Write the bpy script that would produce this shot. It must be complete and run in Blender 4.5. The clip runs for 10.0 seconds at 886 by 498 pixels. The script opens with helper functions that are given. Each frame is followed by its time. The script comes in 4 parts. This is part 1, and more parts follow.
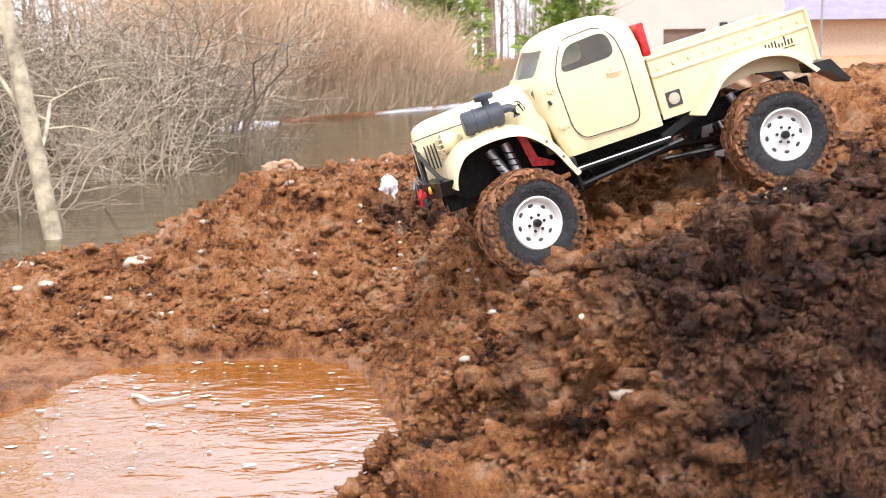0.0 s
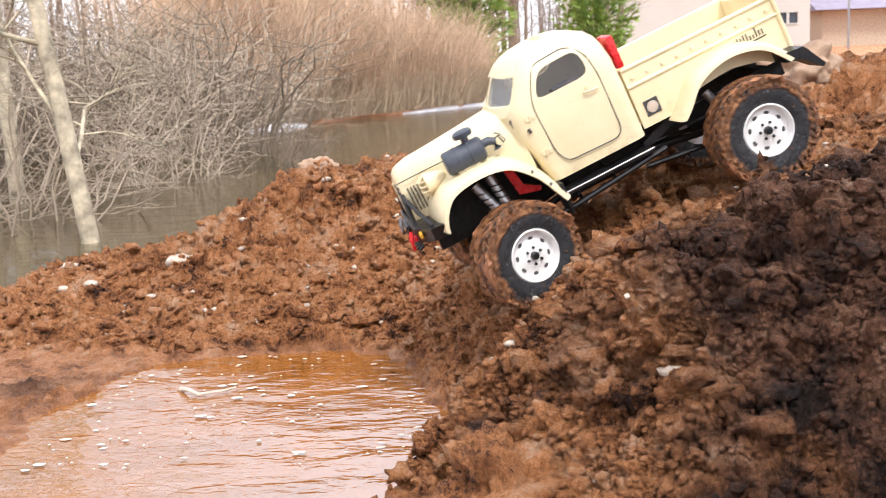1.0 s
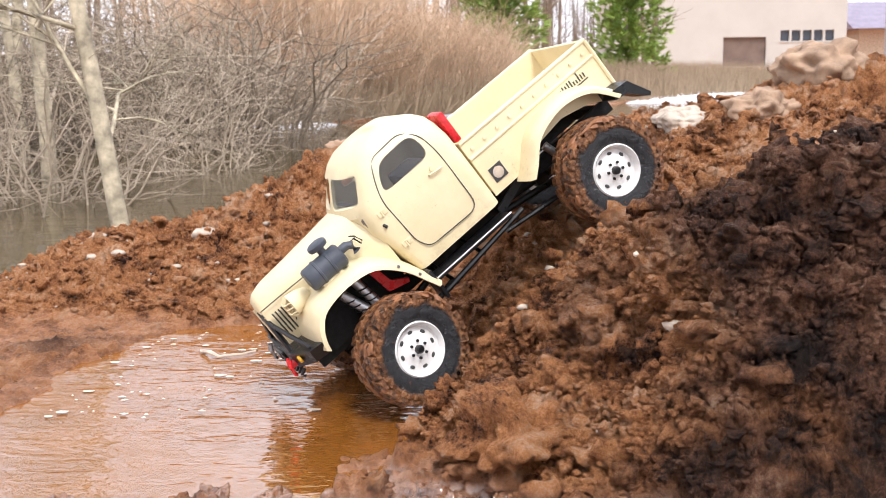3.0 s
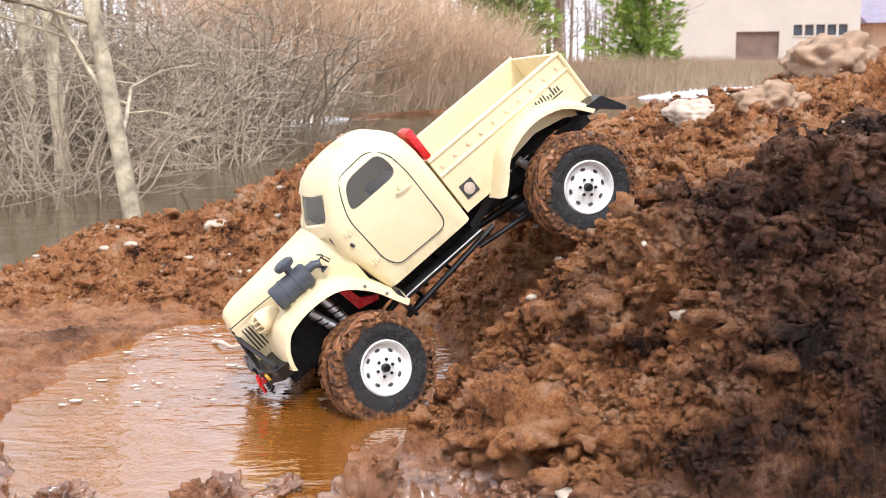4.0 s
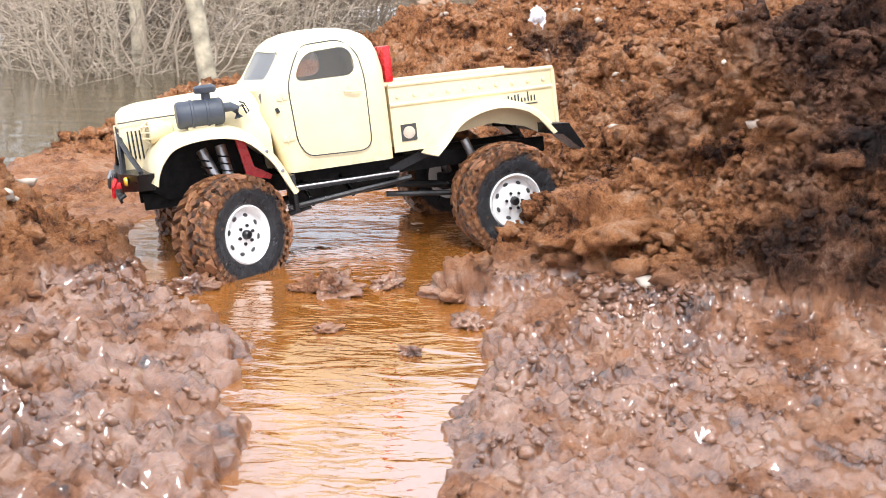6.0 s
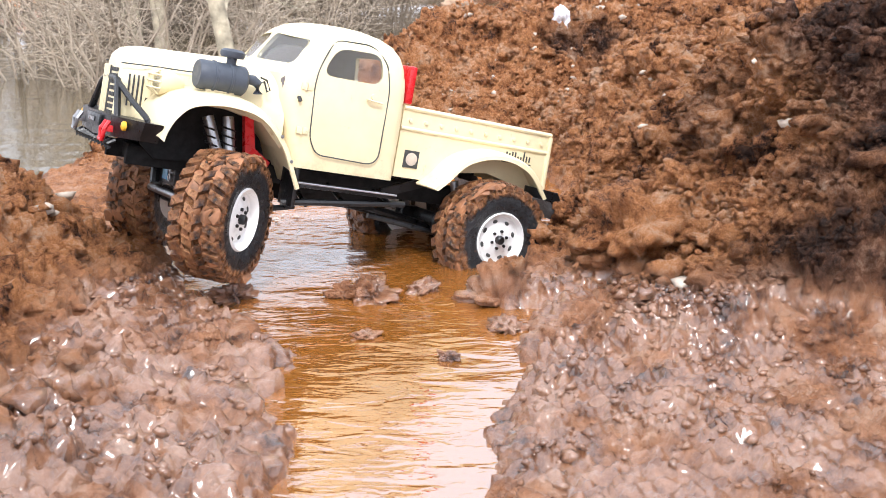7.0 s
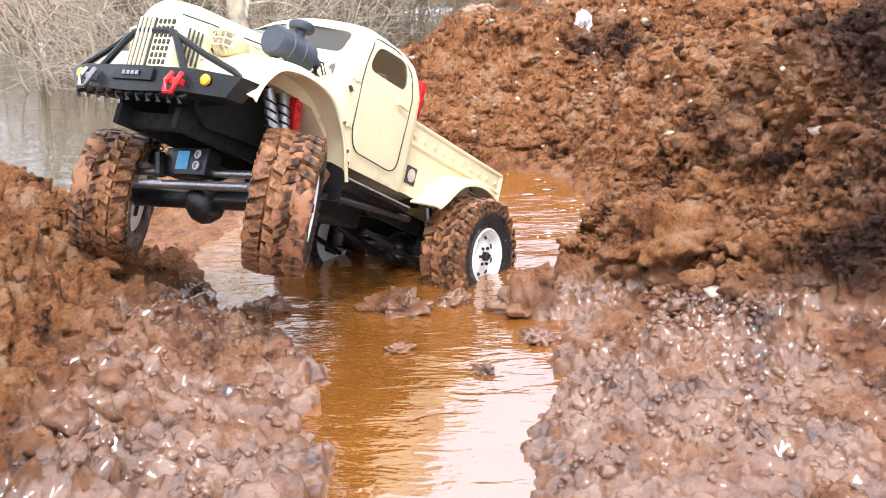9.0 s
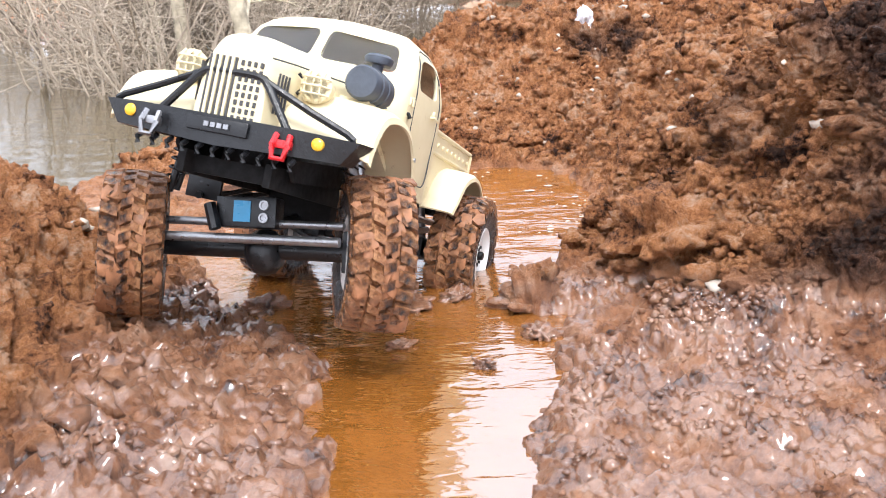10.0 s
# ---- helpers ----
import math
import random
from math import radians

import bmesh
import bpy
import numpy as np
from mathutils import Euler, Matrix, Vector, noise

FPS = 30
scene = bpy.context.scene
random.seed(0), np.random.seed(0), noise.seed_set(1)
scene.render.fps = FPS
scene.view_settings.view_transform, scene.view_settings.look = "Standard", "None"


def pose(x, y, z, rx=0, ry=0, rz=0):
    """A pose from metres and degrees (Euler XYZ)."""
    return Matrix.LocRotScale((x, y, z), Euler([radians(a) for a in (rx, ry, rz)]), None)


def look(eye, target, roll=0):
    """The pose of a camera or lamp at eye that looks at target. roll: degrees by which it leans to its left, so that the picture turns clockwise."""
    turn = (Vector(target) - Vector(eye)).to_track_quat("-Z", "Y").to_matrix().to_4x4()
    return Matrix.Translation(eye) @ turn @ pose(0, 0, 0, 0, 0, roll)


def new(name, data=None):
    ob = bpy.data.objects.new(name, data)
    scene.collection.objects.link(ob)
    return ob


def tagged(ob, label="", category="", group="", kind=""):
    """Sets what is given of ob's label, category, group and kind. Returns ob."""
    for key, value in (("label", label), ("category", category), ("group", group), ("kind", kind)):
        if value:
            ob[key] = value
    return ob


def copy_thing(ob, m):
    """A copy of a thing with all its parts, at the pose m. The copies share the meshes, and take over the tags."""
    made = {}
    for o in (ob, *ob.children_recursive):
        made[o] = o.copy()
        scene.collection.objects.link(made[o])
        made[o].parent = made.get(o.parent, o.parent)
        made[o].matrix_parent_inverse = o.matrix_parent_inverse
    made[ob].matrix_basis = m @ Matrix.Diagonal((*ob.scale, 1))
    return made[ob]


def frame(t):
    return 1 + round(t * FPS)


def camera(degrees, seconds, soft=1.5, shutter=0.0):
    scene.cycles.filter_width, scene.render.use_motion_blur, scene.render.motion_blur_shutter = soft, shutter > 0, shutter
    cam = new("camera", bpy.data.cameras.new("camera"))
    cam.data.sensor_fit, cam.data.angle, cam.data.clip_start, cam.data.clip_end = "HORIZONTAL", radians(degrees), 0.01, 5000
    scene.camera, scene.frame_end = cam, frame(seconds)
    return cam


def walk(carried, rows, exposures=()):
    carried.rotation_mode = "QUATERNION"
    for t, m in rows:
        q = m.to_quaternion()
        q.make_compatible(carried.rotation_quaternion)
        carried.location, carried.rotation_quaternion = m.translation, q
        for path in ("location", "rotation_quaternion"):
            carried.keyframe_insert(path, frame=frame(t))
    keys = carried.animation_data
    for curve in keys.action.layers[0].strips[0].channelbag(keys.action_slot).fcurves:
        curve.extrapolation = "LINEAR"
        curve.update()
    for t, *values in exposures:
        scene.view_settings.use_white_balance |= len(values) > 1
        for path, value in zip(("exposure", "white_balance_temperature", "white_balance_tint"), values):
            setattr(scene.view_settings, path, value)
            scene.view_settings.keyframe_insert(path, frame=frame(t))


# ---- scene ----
cam = camera(44.2, 10.0, soft=0.8, shutter=0.25)
METRES, EYE, TILT, LEAN, TURN = 0.25, 0.337, -9.2, 0.9, 0.0
ROWS = [
    (0.0, 0.0, 0.0, 0.0, 0.0, 0.0, -0.0),
    (0.5, -0.0497, -0.0431, -0.0688, 0.99, -0.35, 0.79),
    (1.0, -0.0477, -0.056, -0.0416, 1.49, 0.01, 1.2),
    (1.5, -0.0149, -0.0602, -0.1131, 1.64, 0.31, 0.45),
    (2.0, -0.0046, -0.0776, -0.1436, 2.13, 0.48, -0.78),
    (2.5, -0.0165, -0.1233, -0.1755, 2.55, 0.42, -0.91),
    (4.0, -0.0076, -0.1676, -0.203, 3.46, 0.1, -0.86),
    (4.5, -0.042, -0.2796, -0.3661, 3.78, -0.78, -1.39),
    (5.0, -0.06, -0.3973, -0.4593, 4.43, -3.16, -1.98),
    (5.5, -0.0642, -0.4629, -0.4661, 5.71, -4.66, -2.14),
    (6.0, -0.0783, -0.4928, -0.4573, 6.65, -5.19, -1.68),
    (7.5, -0.1235, -0.5325, -0.4088, 8.16, -5.4, 0.13),
    (8.0, -0.1406, -0.5341, -0.3928, 8.41, -5.37, 0.31),
    (8.5, -0.1535, -0.5415, -0.3943, 8.61, -5.36, 0.43),
    (9.0, -0.1379, -0.5406, -0.3919, 8.76, -5.37, 0.67),
    (9.5, -0.1425, -0.5391, -0.3873, 8.83, -5.39, 0.86),
    (10.0, -0.1343, -0.5385, -0.3998, 8.88, -5.47, 0.95),
]

walk(cam, [(t, pose(0, 0, EYE, TILT, LEAN, TURN) @ pose(METRES * x, METRES * y, METRES * z, 90 + pitch, roll, yaw)) for t, x, y, z, yaw, pitch, roll in ROWS],
     exposures=[(0.0, 0.72, 6250, 12), (2.0, 0.46, 6250, 12), (4.5, 0.54, 6200, 12), (6.0, 0.74, 6000, 10), (7.5, 0.78, 5950, 10), (10.0, 0.90, 5900, 10)])
cam.data.dof.use_dof = True
cam.data.dof.focus_distance = 0.85
cam.data.dof.aperture_fstop = 28.0

# ---- light: bright overcast spring day ----
SUN_EL, SUN_AZ = 56.0, 162.0
world = bpy.data.worlds.new("overcast_sky")
scene.world = world
world.use_nodes = True
wn = world.node_tree.nodes
wl = world.node_tree.links
wn.clear()
w_out = wn.new("ShaderNodeOutputWorld")
w_bg = wn.new("ShaderNodeBackground")
w_sky = wn.new("ShaderNodeTexSky")
w_sky.sky_type = "NISHITA"
w_sky.sun_disc = False
w_sky.sun_elevation = radians(SUN_EL)
w_sky.sun_rotation = radians(SUN_AZ)
w_sky.dust_density = 6.0
w_sky.air_density = 1.0
w_mix = wn.new("ShaderNodeMix")
w_mix.data_type = "RGBA"
w_mix.inputs[0].default_value = 0.8
w_mix.inputs[7].default_value = (12.2, 12.0, 12.4, 1)
wl.new(w_sky.outputs[0], w_mix.inputs[6])
wl.new(w_mix.outputs[2], w_bg.inputs[0])
w_bg.inputs[1].default_value = 0.11
wl.new(w_bg.outputs[0], w_out.inputs[0])
sun = new("sun", bpy.data.lights.new("sun", "SUN"))
sun.data.energy = 1.8
sun.data.angle = radians(12)
sun.data.color = (1.0, 0.95, 0.88)
sd = Vector((math.sin(radians(SUN_AZ)) * math.cos(radians(SUN_EL)), math.cos(radians(SUN_AZ)) * math.cos(radians(SUN_EL)), math.sin(radians(SUN_EL))))
sun.matrix_world = look(sd * 50, (0, 0, 0))


# ---- materials ----
class Nodes:
    """A small node-tree writer."""

    def __init__(self, name):
        self.m = bpy.data.materials.new(name)
        self.m.use_nodes = True
        self.t = self.m.node_tree
        self.p = self.t.nodes["Principled BSDF"]
        co = self.t.nodes.new("ShaderNodeTexCoord")
        self.obj = co.outputs["Object"]

    def link(self, a, b):
        self.t.links.new(a, b)

    def noise(self, scale, detail=6, rough=0.6, vec=None, dist=0.0):
        n = self.t.nodes.new("ShaderNodeTexNoise")
        n.inputs["Scale"].default_value = scale
        n.inputs["Detail"].default_value = detail
        n.inputs["Roughness"].default_value = rough
        n.inputs["Distortion"].default_value = dist
        self.link(vec or self.obj, n.inputs["Vector"])
        return n.outputs["Fac"]

    def voronoi(self, scale, vec=None):
        n = self.t.nodes.new("ShaderNodeTexVoronoi")
        n.inputs["Scale"].default_value = scale
        self.link(vec or self.obj, n.inputs["Vector"])
        return n.outputs["Distance"]

    def ramp(self, fac, stops):
        r = self.t.nodes.new("ShaderNodeValToRGB")
        e = r.color_ramp.elements
        while len(e) < len(stops):
            e.new(0.5)
        for el, (p, c) in zip(e, stops):
            el.position = p
            el.color = (*c, 1) if len(c) == 3 else c
        self.link(fac, r.inputs[0])
        return r.outputs[0]

    def grey(self, fac, a, b, lo=0.0, hi=1.0):
        r = self.t.nodes.new("ShaderNodeMapRange")
        for k, v in zip((1, 2, 3, 4), (a, b, lo, hi)):
            r.inputs[k].default_value = v
        self.link(fac, r.inputs[0])
        return r.outputs[0]

    def mix(self, fac, a, b):
        n = self.t.nodes.new("ShaderNodeMix")
        n.data_type = "RGBA"
        for v, k in ((fac, 0), (a, 6), (b, 7)):
            if isinstance(v, (int, float)):
                n.inputs[k].default_value = v
            elif isinstance(v, tuple):
                n.inputs[k].default_value = (*v, 1)
            else:
                self.link(v, n.inputs[k])
        return n.outputs[2]

    def math(self, op, a, b=0.0):
        n = self.t.nodes.new("ShaderNodeMath")
        n.operation = op
        for v, k in ((a, 0), (b, 1)):
            if isinstance(v, (int, float)):
                n.inputs[k].default_value = v
            else:
                self.link(v, n.inputs[k])
        return n.outputs[0]

    def axis(self, k, vec=None):
        n = self.t.nodes.new("ShaderNodeSeparateXYZ")
        self.link(vec or self.obj, n.inputs[0])
        return n.outputs[k]

    def set(self, name, v):
        if isinstance(v, (int, float)):
            self.p.inputs[name].default_value = v
        elif isinstance(v, tuple):
            self.p.inputs[name].default_value = (*v, 1)
        else:
            self.link(v, self.p.inputs[name])

    def bump(self, h, strength, dist):
        n = self.t.nodes.new("ShaderNodeBump")
        n.inputs["Strength"].default_value = strength
        n.inputs["Distance"].default_value = dist
        self.link(h, n.inputs["Height"])
        self.link(n.outputs[0], self.p.inputs["Normal"])


def plain(name, c, rough=0.5, metal=0.0, vary=0.25, scale=60.0, bump=0.0):
    n = Nodes(name)
    f = n.noise(scale, 5)
    lo = tuple(x * (1 - vary) for x in c)
    hi = tuple(min(1, x * (1 + vary)) for x in c)
    n.set("Base Color", n.ramp(f, [(0.3, lo), (0.7, hi)]))
    n.set("Roughness", n.grey(n.noise(scale * 2.3, 3), 0.3, 0.7, max(0.02, rough - 0.12), min(1, rough + 0.12)))
    n.set("Metallic", metal)
    if bump:
        n.bump(n.noise(scale * 4, 4), 0.5, bump)
    return n.m


def earth_material():
    n = Nodes("wet_clay_earth")
    z = n.axis(2)
    big = n.noise(3.2, 5, 0.6)
    mid = n.noise(20, 9, 0.74)
    fine = n.noise(110, 5, 0.7)
    grit = n.noise(330, 5, 0.75)
    tone = n.math("ADD", mid, n.math("MULTIPLY", n.math("SUBTRACT", grit, 0.5), 0.38))
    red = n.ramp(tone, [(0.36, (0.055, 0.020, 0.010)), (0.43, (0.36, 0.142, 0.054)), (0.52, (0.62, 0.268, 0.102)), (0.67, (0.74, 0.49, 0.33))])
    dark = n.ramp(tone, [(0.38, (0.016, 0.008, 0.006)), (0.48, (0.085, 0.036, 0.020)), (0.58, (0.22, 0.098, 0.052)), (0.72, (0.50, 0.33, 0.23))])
    # Mound darkened in colour: dark wet earth plus shading of its steep face
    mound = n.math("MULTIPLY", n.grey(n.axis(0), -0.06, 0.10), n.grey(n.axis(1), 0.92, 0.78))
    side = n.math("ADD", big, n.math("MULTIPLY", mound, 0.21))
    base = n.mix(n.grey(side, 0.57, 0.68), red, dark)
    base = n.mix(n.grey(fine, 0.54, 0.75, 0.0, 0.4), base, (0.32, 0.18, 0.11))
    low = n.math("SUBTRACT", n.math("SUBTRACT", z, n.math("MULTIPLY", n.noise(9, 4), 0.018)), n.grey(n.axis(1), 0.78, 0.56, 0.0, 0.045))
    wet = n.grey(low, 0.006, -0.014)
    mud = n.ramp(n.noise(30, 8, 0.72), [(0.34, (0.070, 0.024, 0.010)), (0.42, (0.26, 0.105, 0.045)), (0.53, (0.46, 0.215, 0.108)), (0.68, (0.60, 0.37, 0.25))])
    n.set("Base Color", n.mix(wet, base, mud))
    dry_r = n.grey(grit, 0.35, 0.62, 0.92, 0.50)
    r = n.t.nodes.new("ShaderNodeMix")
    n.link(wet, r.inputs[0])
    n.link(dry_r, r.inputs[2])
    n.link(n.grey(n.noise(22, 4), 0.38, 0.6, 0.20, 0.50), r.inputs[3])
    n.set("Roughness", r.outputs[0])
    n.set("Specular IOR Level", n.grey(wet, 0.0, 1.0, 0.28, 0.6))
    n.set("Coat Weight", n.math("MULTIPLY", n.math("MULTIPLY", n.grey(wet, 0.75, 1.0), n.grey(n.axis(1), 1.0, 0.75)), n.grey(n.noise(14, 5, 0.6), 0.40, 0.50)))
    n.set("Coat Roughness", 0.17)
    n.set("Coat IOR", 1.8)
    h = n.math("ADD", n.math("MULTIPLY", n.noise(90, 9, 0.8), 1.0), n.math("MULTIPLY", grit, 0.8))
    n.bump(n.math("MULTIPLY", h, n.grey(wet, 0.0, 0.85, 1.0, 0.50)), 1.0, 0.010)
    return n.m


def water_material(name, c, rough, s1, s2, strength, dist, vec_scale=(1, 1, 1), ior=1.6):
    n = Nodes(name)
    mp = n.t.nodes.new("ShaderNodeMapping")
    mp.inputs["Scale"].default_value = vec_scale
    n.link(n.obj, mp.inputs[0])
    v = mp.outputs[0]
    f = n.noise(s1 * 0.4, 4, 0.6)
    n.set("Base Color", n.ramp(f, [(0.3, tuple(x * 0.8 for x in c)), (0.7, tuple(min(1, x * 1.15) for x in c))]))
    n.set("Roughness", rough)
    n.set("IOR", ior)
    h = n.math("ADD", n.noise(s1, 2, 0.45, v, 0.9), n.math("MULTIPLY", n.noise(s2, 2, 0.45, v, 0.5), 0.30))
    n.bump(h, strength, dist)
    return n.m


def cream_material():
    n = Nodes("cream_paint")
    f = n.noise(25, 6)
    c = n.ramp(f, [(0.3, (0.73, 0.63, 0.39)), (0.7, (0.81, 0.715, 0.475))])
    spots = n.grey(n.noise(160, 6, 0.75), 0.63, 0.69)
    low = n.grey(n.axis(2), 0.075, 0.035, 0.0, 0.35)
    dirt = n.math("MULTIPLY", n.grey(n.noise(55, 6, 0.7), 0.52, 0.66), low)
    c = n.mix(n.math("MULTIPLY", spots, 0.35), c, (0.28, 0.13, 0.05))
    n.set("Base Color", n.mix(dirt, c, (0.30, 0.15, 0.06)))
    n.set("Roughness", n.grey(n.noise(40, 4), 0.3, 0.7, 0.42, 0.6))
    n.bump(n.noise(500, 3), 0.15, 0.0004)
    return n.m


def tyre_material():
    n = Nodes("muddy_rubber")
    xz = n.math("ADD", n.math("POWER", n.math("ABSOLUTE", n.axis(0)), 2.0), n.math("POWER", n.math("ABSOLUTE", n.axis(2)), 2.0))
    rad = n.math("SQRT", xz)
    edge = n.math("ADD", rad, n.math("MULTIPLY", n.math("SUBTRACT", n.noise(120, 5, 0.7), 0.5), 0.012))
    tread = n.grey(edge, 0.0415, 0.0445)
    f = n.noise(38, 7, 0.7)
    mudmask = n.math("MULTIPLY", n.grey(f, 0.37, 0.50), tread)
    splash = n.math("MULTIPLY", n.grey(n.noise(70, 7, 0.7), 0.63, 0.69), 0.7)
    k = n.math("MAXIMUM", mudmask, splash)
    mud = n.ramp(n.noise(90, 6, 0.7), [(0.34, (0.075, 0.028, 0.012)), (0.5, (0.25, 0.105, 0.040)), (0.68, (0.48, 0.25, 0.115))])
    n.set("Base Color", n.mix(k, (0.012, 0.013, 0.016), mud))
    n.set("Roughness", n.grey(n.noise(70, 4), 0.35, 0.65, 0.15, 0.5))
    n.bump(n.math("ADD", n.noise(150, 8, 0.75), n.math("MULTIPLY", k, 0.8)), 0.8, 0.003)
    return n.m


M_EARTH = earth_material()
M_POND = water_material("muddy_pond_water", (0.27, 0.100, 0.016), 0.006, 22, 75, 0.28, 0.006, (1, 2.4, 1), 3.9)
M_RIVER = water_material("river_water", (0.085, 0.065, 0.03), 0.06, 3.0, 11, 0.20, 0.02, (0.7, 1.6, 1), 1.33)
M_CREAM = cream_material()
M_TYRE = tyre_material()
# Near-black for the chassis, and for shade painted into the wheel arches
M_ARCH = plain("matt_black_chassis_arch_shade", (0.004, 0.004, 0.0045), 0.85, 0.0, 0.4, 60)
M_MUDCAKE = plain("caked_mud", (0.27, 0.12, 0.055), 0.6, 0.0, 0.5, 90, 0.001)
M_BLACK = plain("black_plastic", (0.007, 0.0075, 0.009), 0.36, 0.0, 0.5, 90, 0.0006)
M_STEEL = plain("brushed_steel", (0.34, 0.34, 0.35), 0.36, 0.9, 0.2, 120)
M_RIM = plain("white_painted_rim", (0.80, 0.80, 0.79), 0.35, 0.0, 0.06, 60)
M_RED = plain("red_plastic", (0.62, 0.02, 0.025), 0.3, 0.0, 0.2, 80)
M_CANVAS = plain("grey_rubber", (0.055, 0.065, 0.085), 0.5, 0.0, 0.25, 60, 0.0004)
M_BLUE = plain("blue_sticker", (0.05, 0.30, 0.55), 0.3, 0.0, 0.1, 60)
M_AMBER = plain("amber_lens", (0.80, 0.45, 0.03), 0.2, 0.0, 0.1, 60)
M_INK = plain("dark_print", (0.05, 0.05, 0.05), 0.6, 0.0, 0.2, 200)
M_SEAT = plain("interior_grey", (0.12, 0.10, 0.10), 0.7, 0.0, 0.3, 40)
M_STONE = plain("pale_stone", (0.52, 0.44, 0.36), 0.8, 0.0, 0.35, 60, 0.002)
M_TAN = plain("tan_stone", (0.36, 0.245, 0.165), 0.85, 0.0, 0.35, 30, 0.004)
M_SNOW = plain("old_snow", (0.82, 0.82, 0.86), 0.8, 0.0, 0.1, 5, 0.01)
M_BARK = plain("pale_bark", (0.46, 0.40, 0.29), 0.85, 0.0, 0.65, 16, 0.006)
M_TWIG = plain("grey_twig", (0.52, 0.43, 0.33), 0.85, 0.0, 0.35, 8)
M_DARKTWIG = plain("dark_twig", (0.22, 0.175, 0.13), 0.85, 0.0, 0.35, 8)
M_WILLOW = plain("rusty_willow_twig", (0.66, 0.48, 0.33), 0.8, 0.0, 0.35, 2.0)
M_STRAW = plain("dry_grass_blade", (0.30, 0.225, 0.15), 0.85, 0.0, 0.3, 3)
M_NEEDLE = plain("pine_needle", (0.25, 0.36, 0.08), 0.7, 0.0, 0.5, 3)
M_WALL = plain("pale_plaster", (0.50, 0.50, 0.47), 0.85, 0.0, 0.06, 0.4)
M_ROOF = plain("violet_grey_roof", (0.28, 0.25, 0.33), 0.7, 0.0, 0.15, 1.0)
M_DOOR = plain("brown_gate", (0.16, 0.12, 0.10), 0.7, 0.0, 0.2, 1.0)
M_PANE = plain("dark_window_pane", (0.05, 0.06, 0.08), 0.1, 0.0, 0.2, 1.0)
M_FOAM = plain("foam", (0.62, 0.52, 0.42), 0.5, 0.0, 0.12, 80)


def glass_material():
    n = Nodes("window_glass")
    n.set("Base Color", (0.80, 0.82, 0.84))
    n.set("Roughness", 0.03)
    n.set("Transmission Weight", 1.0)
    n.set("IOR", 1.45)
    n.bump(n.noise(300, 4), 0.05, 0.0004)
    return n.m


M_GLASS = glass_material()


# ---- mesh helpers ----
def to_mesh(bm, name, material, smooth=True):
    me = bpy.data.meshes.new(name)
    bmesh.ops.recalc_face_normals(bm, faces=bm.faces)
    bm.to_mesh(me)
    bm.free()
    me.materials.append(material)
    if smooth:
        me.shade_smooth()
        me.set_sharp_from_angle(angle=radians(38))
    return me


def part(name, bm, material, parent, label="", smooth=True):
    ob = new(name, to_mesh(bm, name, material, smooth))
    ob.parent = parent
    if label:
        tagged(ob, label)
    return ob


def box(bm, lo, hi, bevel=0.0, m=None):
    r = bmesh.ops.create_cube(bm, size=1.0)
    vs = r["verts"]
    for v in vs:
        v.co = Vector([lo[k] + (v.co[k] + 0.5) * (hi[k] - lo[k]) for k in range(3)])
    if bevel:
        es = list({e for v in vs for e in v.link_edges})
        out = bmesh.ops.bevel(bm, geom=es, offset=bevel, segments=2, affect="EDGES", profile=0.6)
        vs = list({v for f in out["faces"] for v in f.verts} | {v for v in vs if v.is_valid})
    if m is not None:
        for v in vs:
            v.co = m @ v.co
    return bm


def tube(bm, pts, r, n=8, cap=True, r2=None):
    """A tube along pts; the radius goes from r to r2."""
    pts = [Vector(p) for p in pts]
    rings = []
    up = Vector((0, 0, 1))
    for i, p in enumerate(pts):
        a = pts[max(0, i - 1)]
        b = pts[min(len(pts) - 1, i + 1)]
        d = (b - a).normalized()
        s = d.cross(up if abs(d.z) < 0.95 else Vector((1, 0, 0))).normalized()
        t = s.cross(d)
        rr = r if r2 is None else r + (r2 - r) * i / (len(pts) - 1)
        rings.append([bm.verts.new(p + (s * math.cos(2 * math.pi * k / n) + t * math.sin(2 * math.pi * k / n)) * rr) for k in range(n)])
    for A, B in zip(rings, rings[1:]):
        for k in range(n):
            bm.faces.new((A[k], A[(k + 1) % n], B[(k + 1) % n], B[k]))
    if cap:
        bm.faces.new(rings[0])
        bm.faces.new(rings[-1][::-1])
    return bm


def loft(bm, rings, close=True, cap=True):
    R = [[bm.verts.new(p) for p in ring] for ring in rings]
    n = len(R[0])
    for A, B in zip(R, R[1:]):
        for k in range(n if close else n - 1):
            bm.faces.new((A[k], A[(k + 1) % n], B[(k + 1) % n], B[k]))
    if cap:
        bm.faces.new(R[0][::-1])
        bm.faces.new(R[-1])
    return bm


def lathe(bm, profile, n=32, axis="Y", at=(0, 0, 0)):
    """profile: (radius, along) pairs, turned round the axis."""
    rings = []
    for r, a in profile:
        ring = []
        for k in range(n):
            c, s = math.cos(2 * math.pi * k / n) * r, math.sin(2 * math.pi * k / n) * r
            p = {"Y": (c, a, s), "X": (a, c, s), "Z": (c, s, a)}[axis]
            ring.append(Vector(p) + Vector(at))
        rings.append(ring)
    return loft(bm, rings)


def prism(bm, outline, axis, a, b):
    """An outline in the plane across the axis, drawn out from a to b."""
    def at(u, v, w):
        return {"Y": (u, w, v), "X": (w, u, v), "Z": (u, v, w)}[axis]
    return loft(bm, [[at(u, v, a) for u, v in outline], [at(u, v, b) for u, v in outline]])


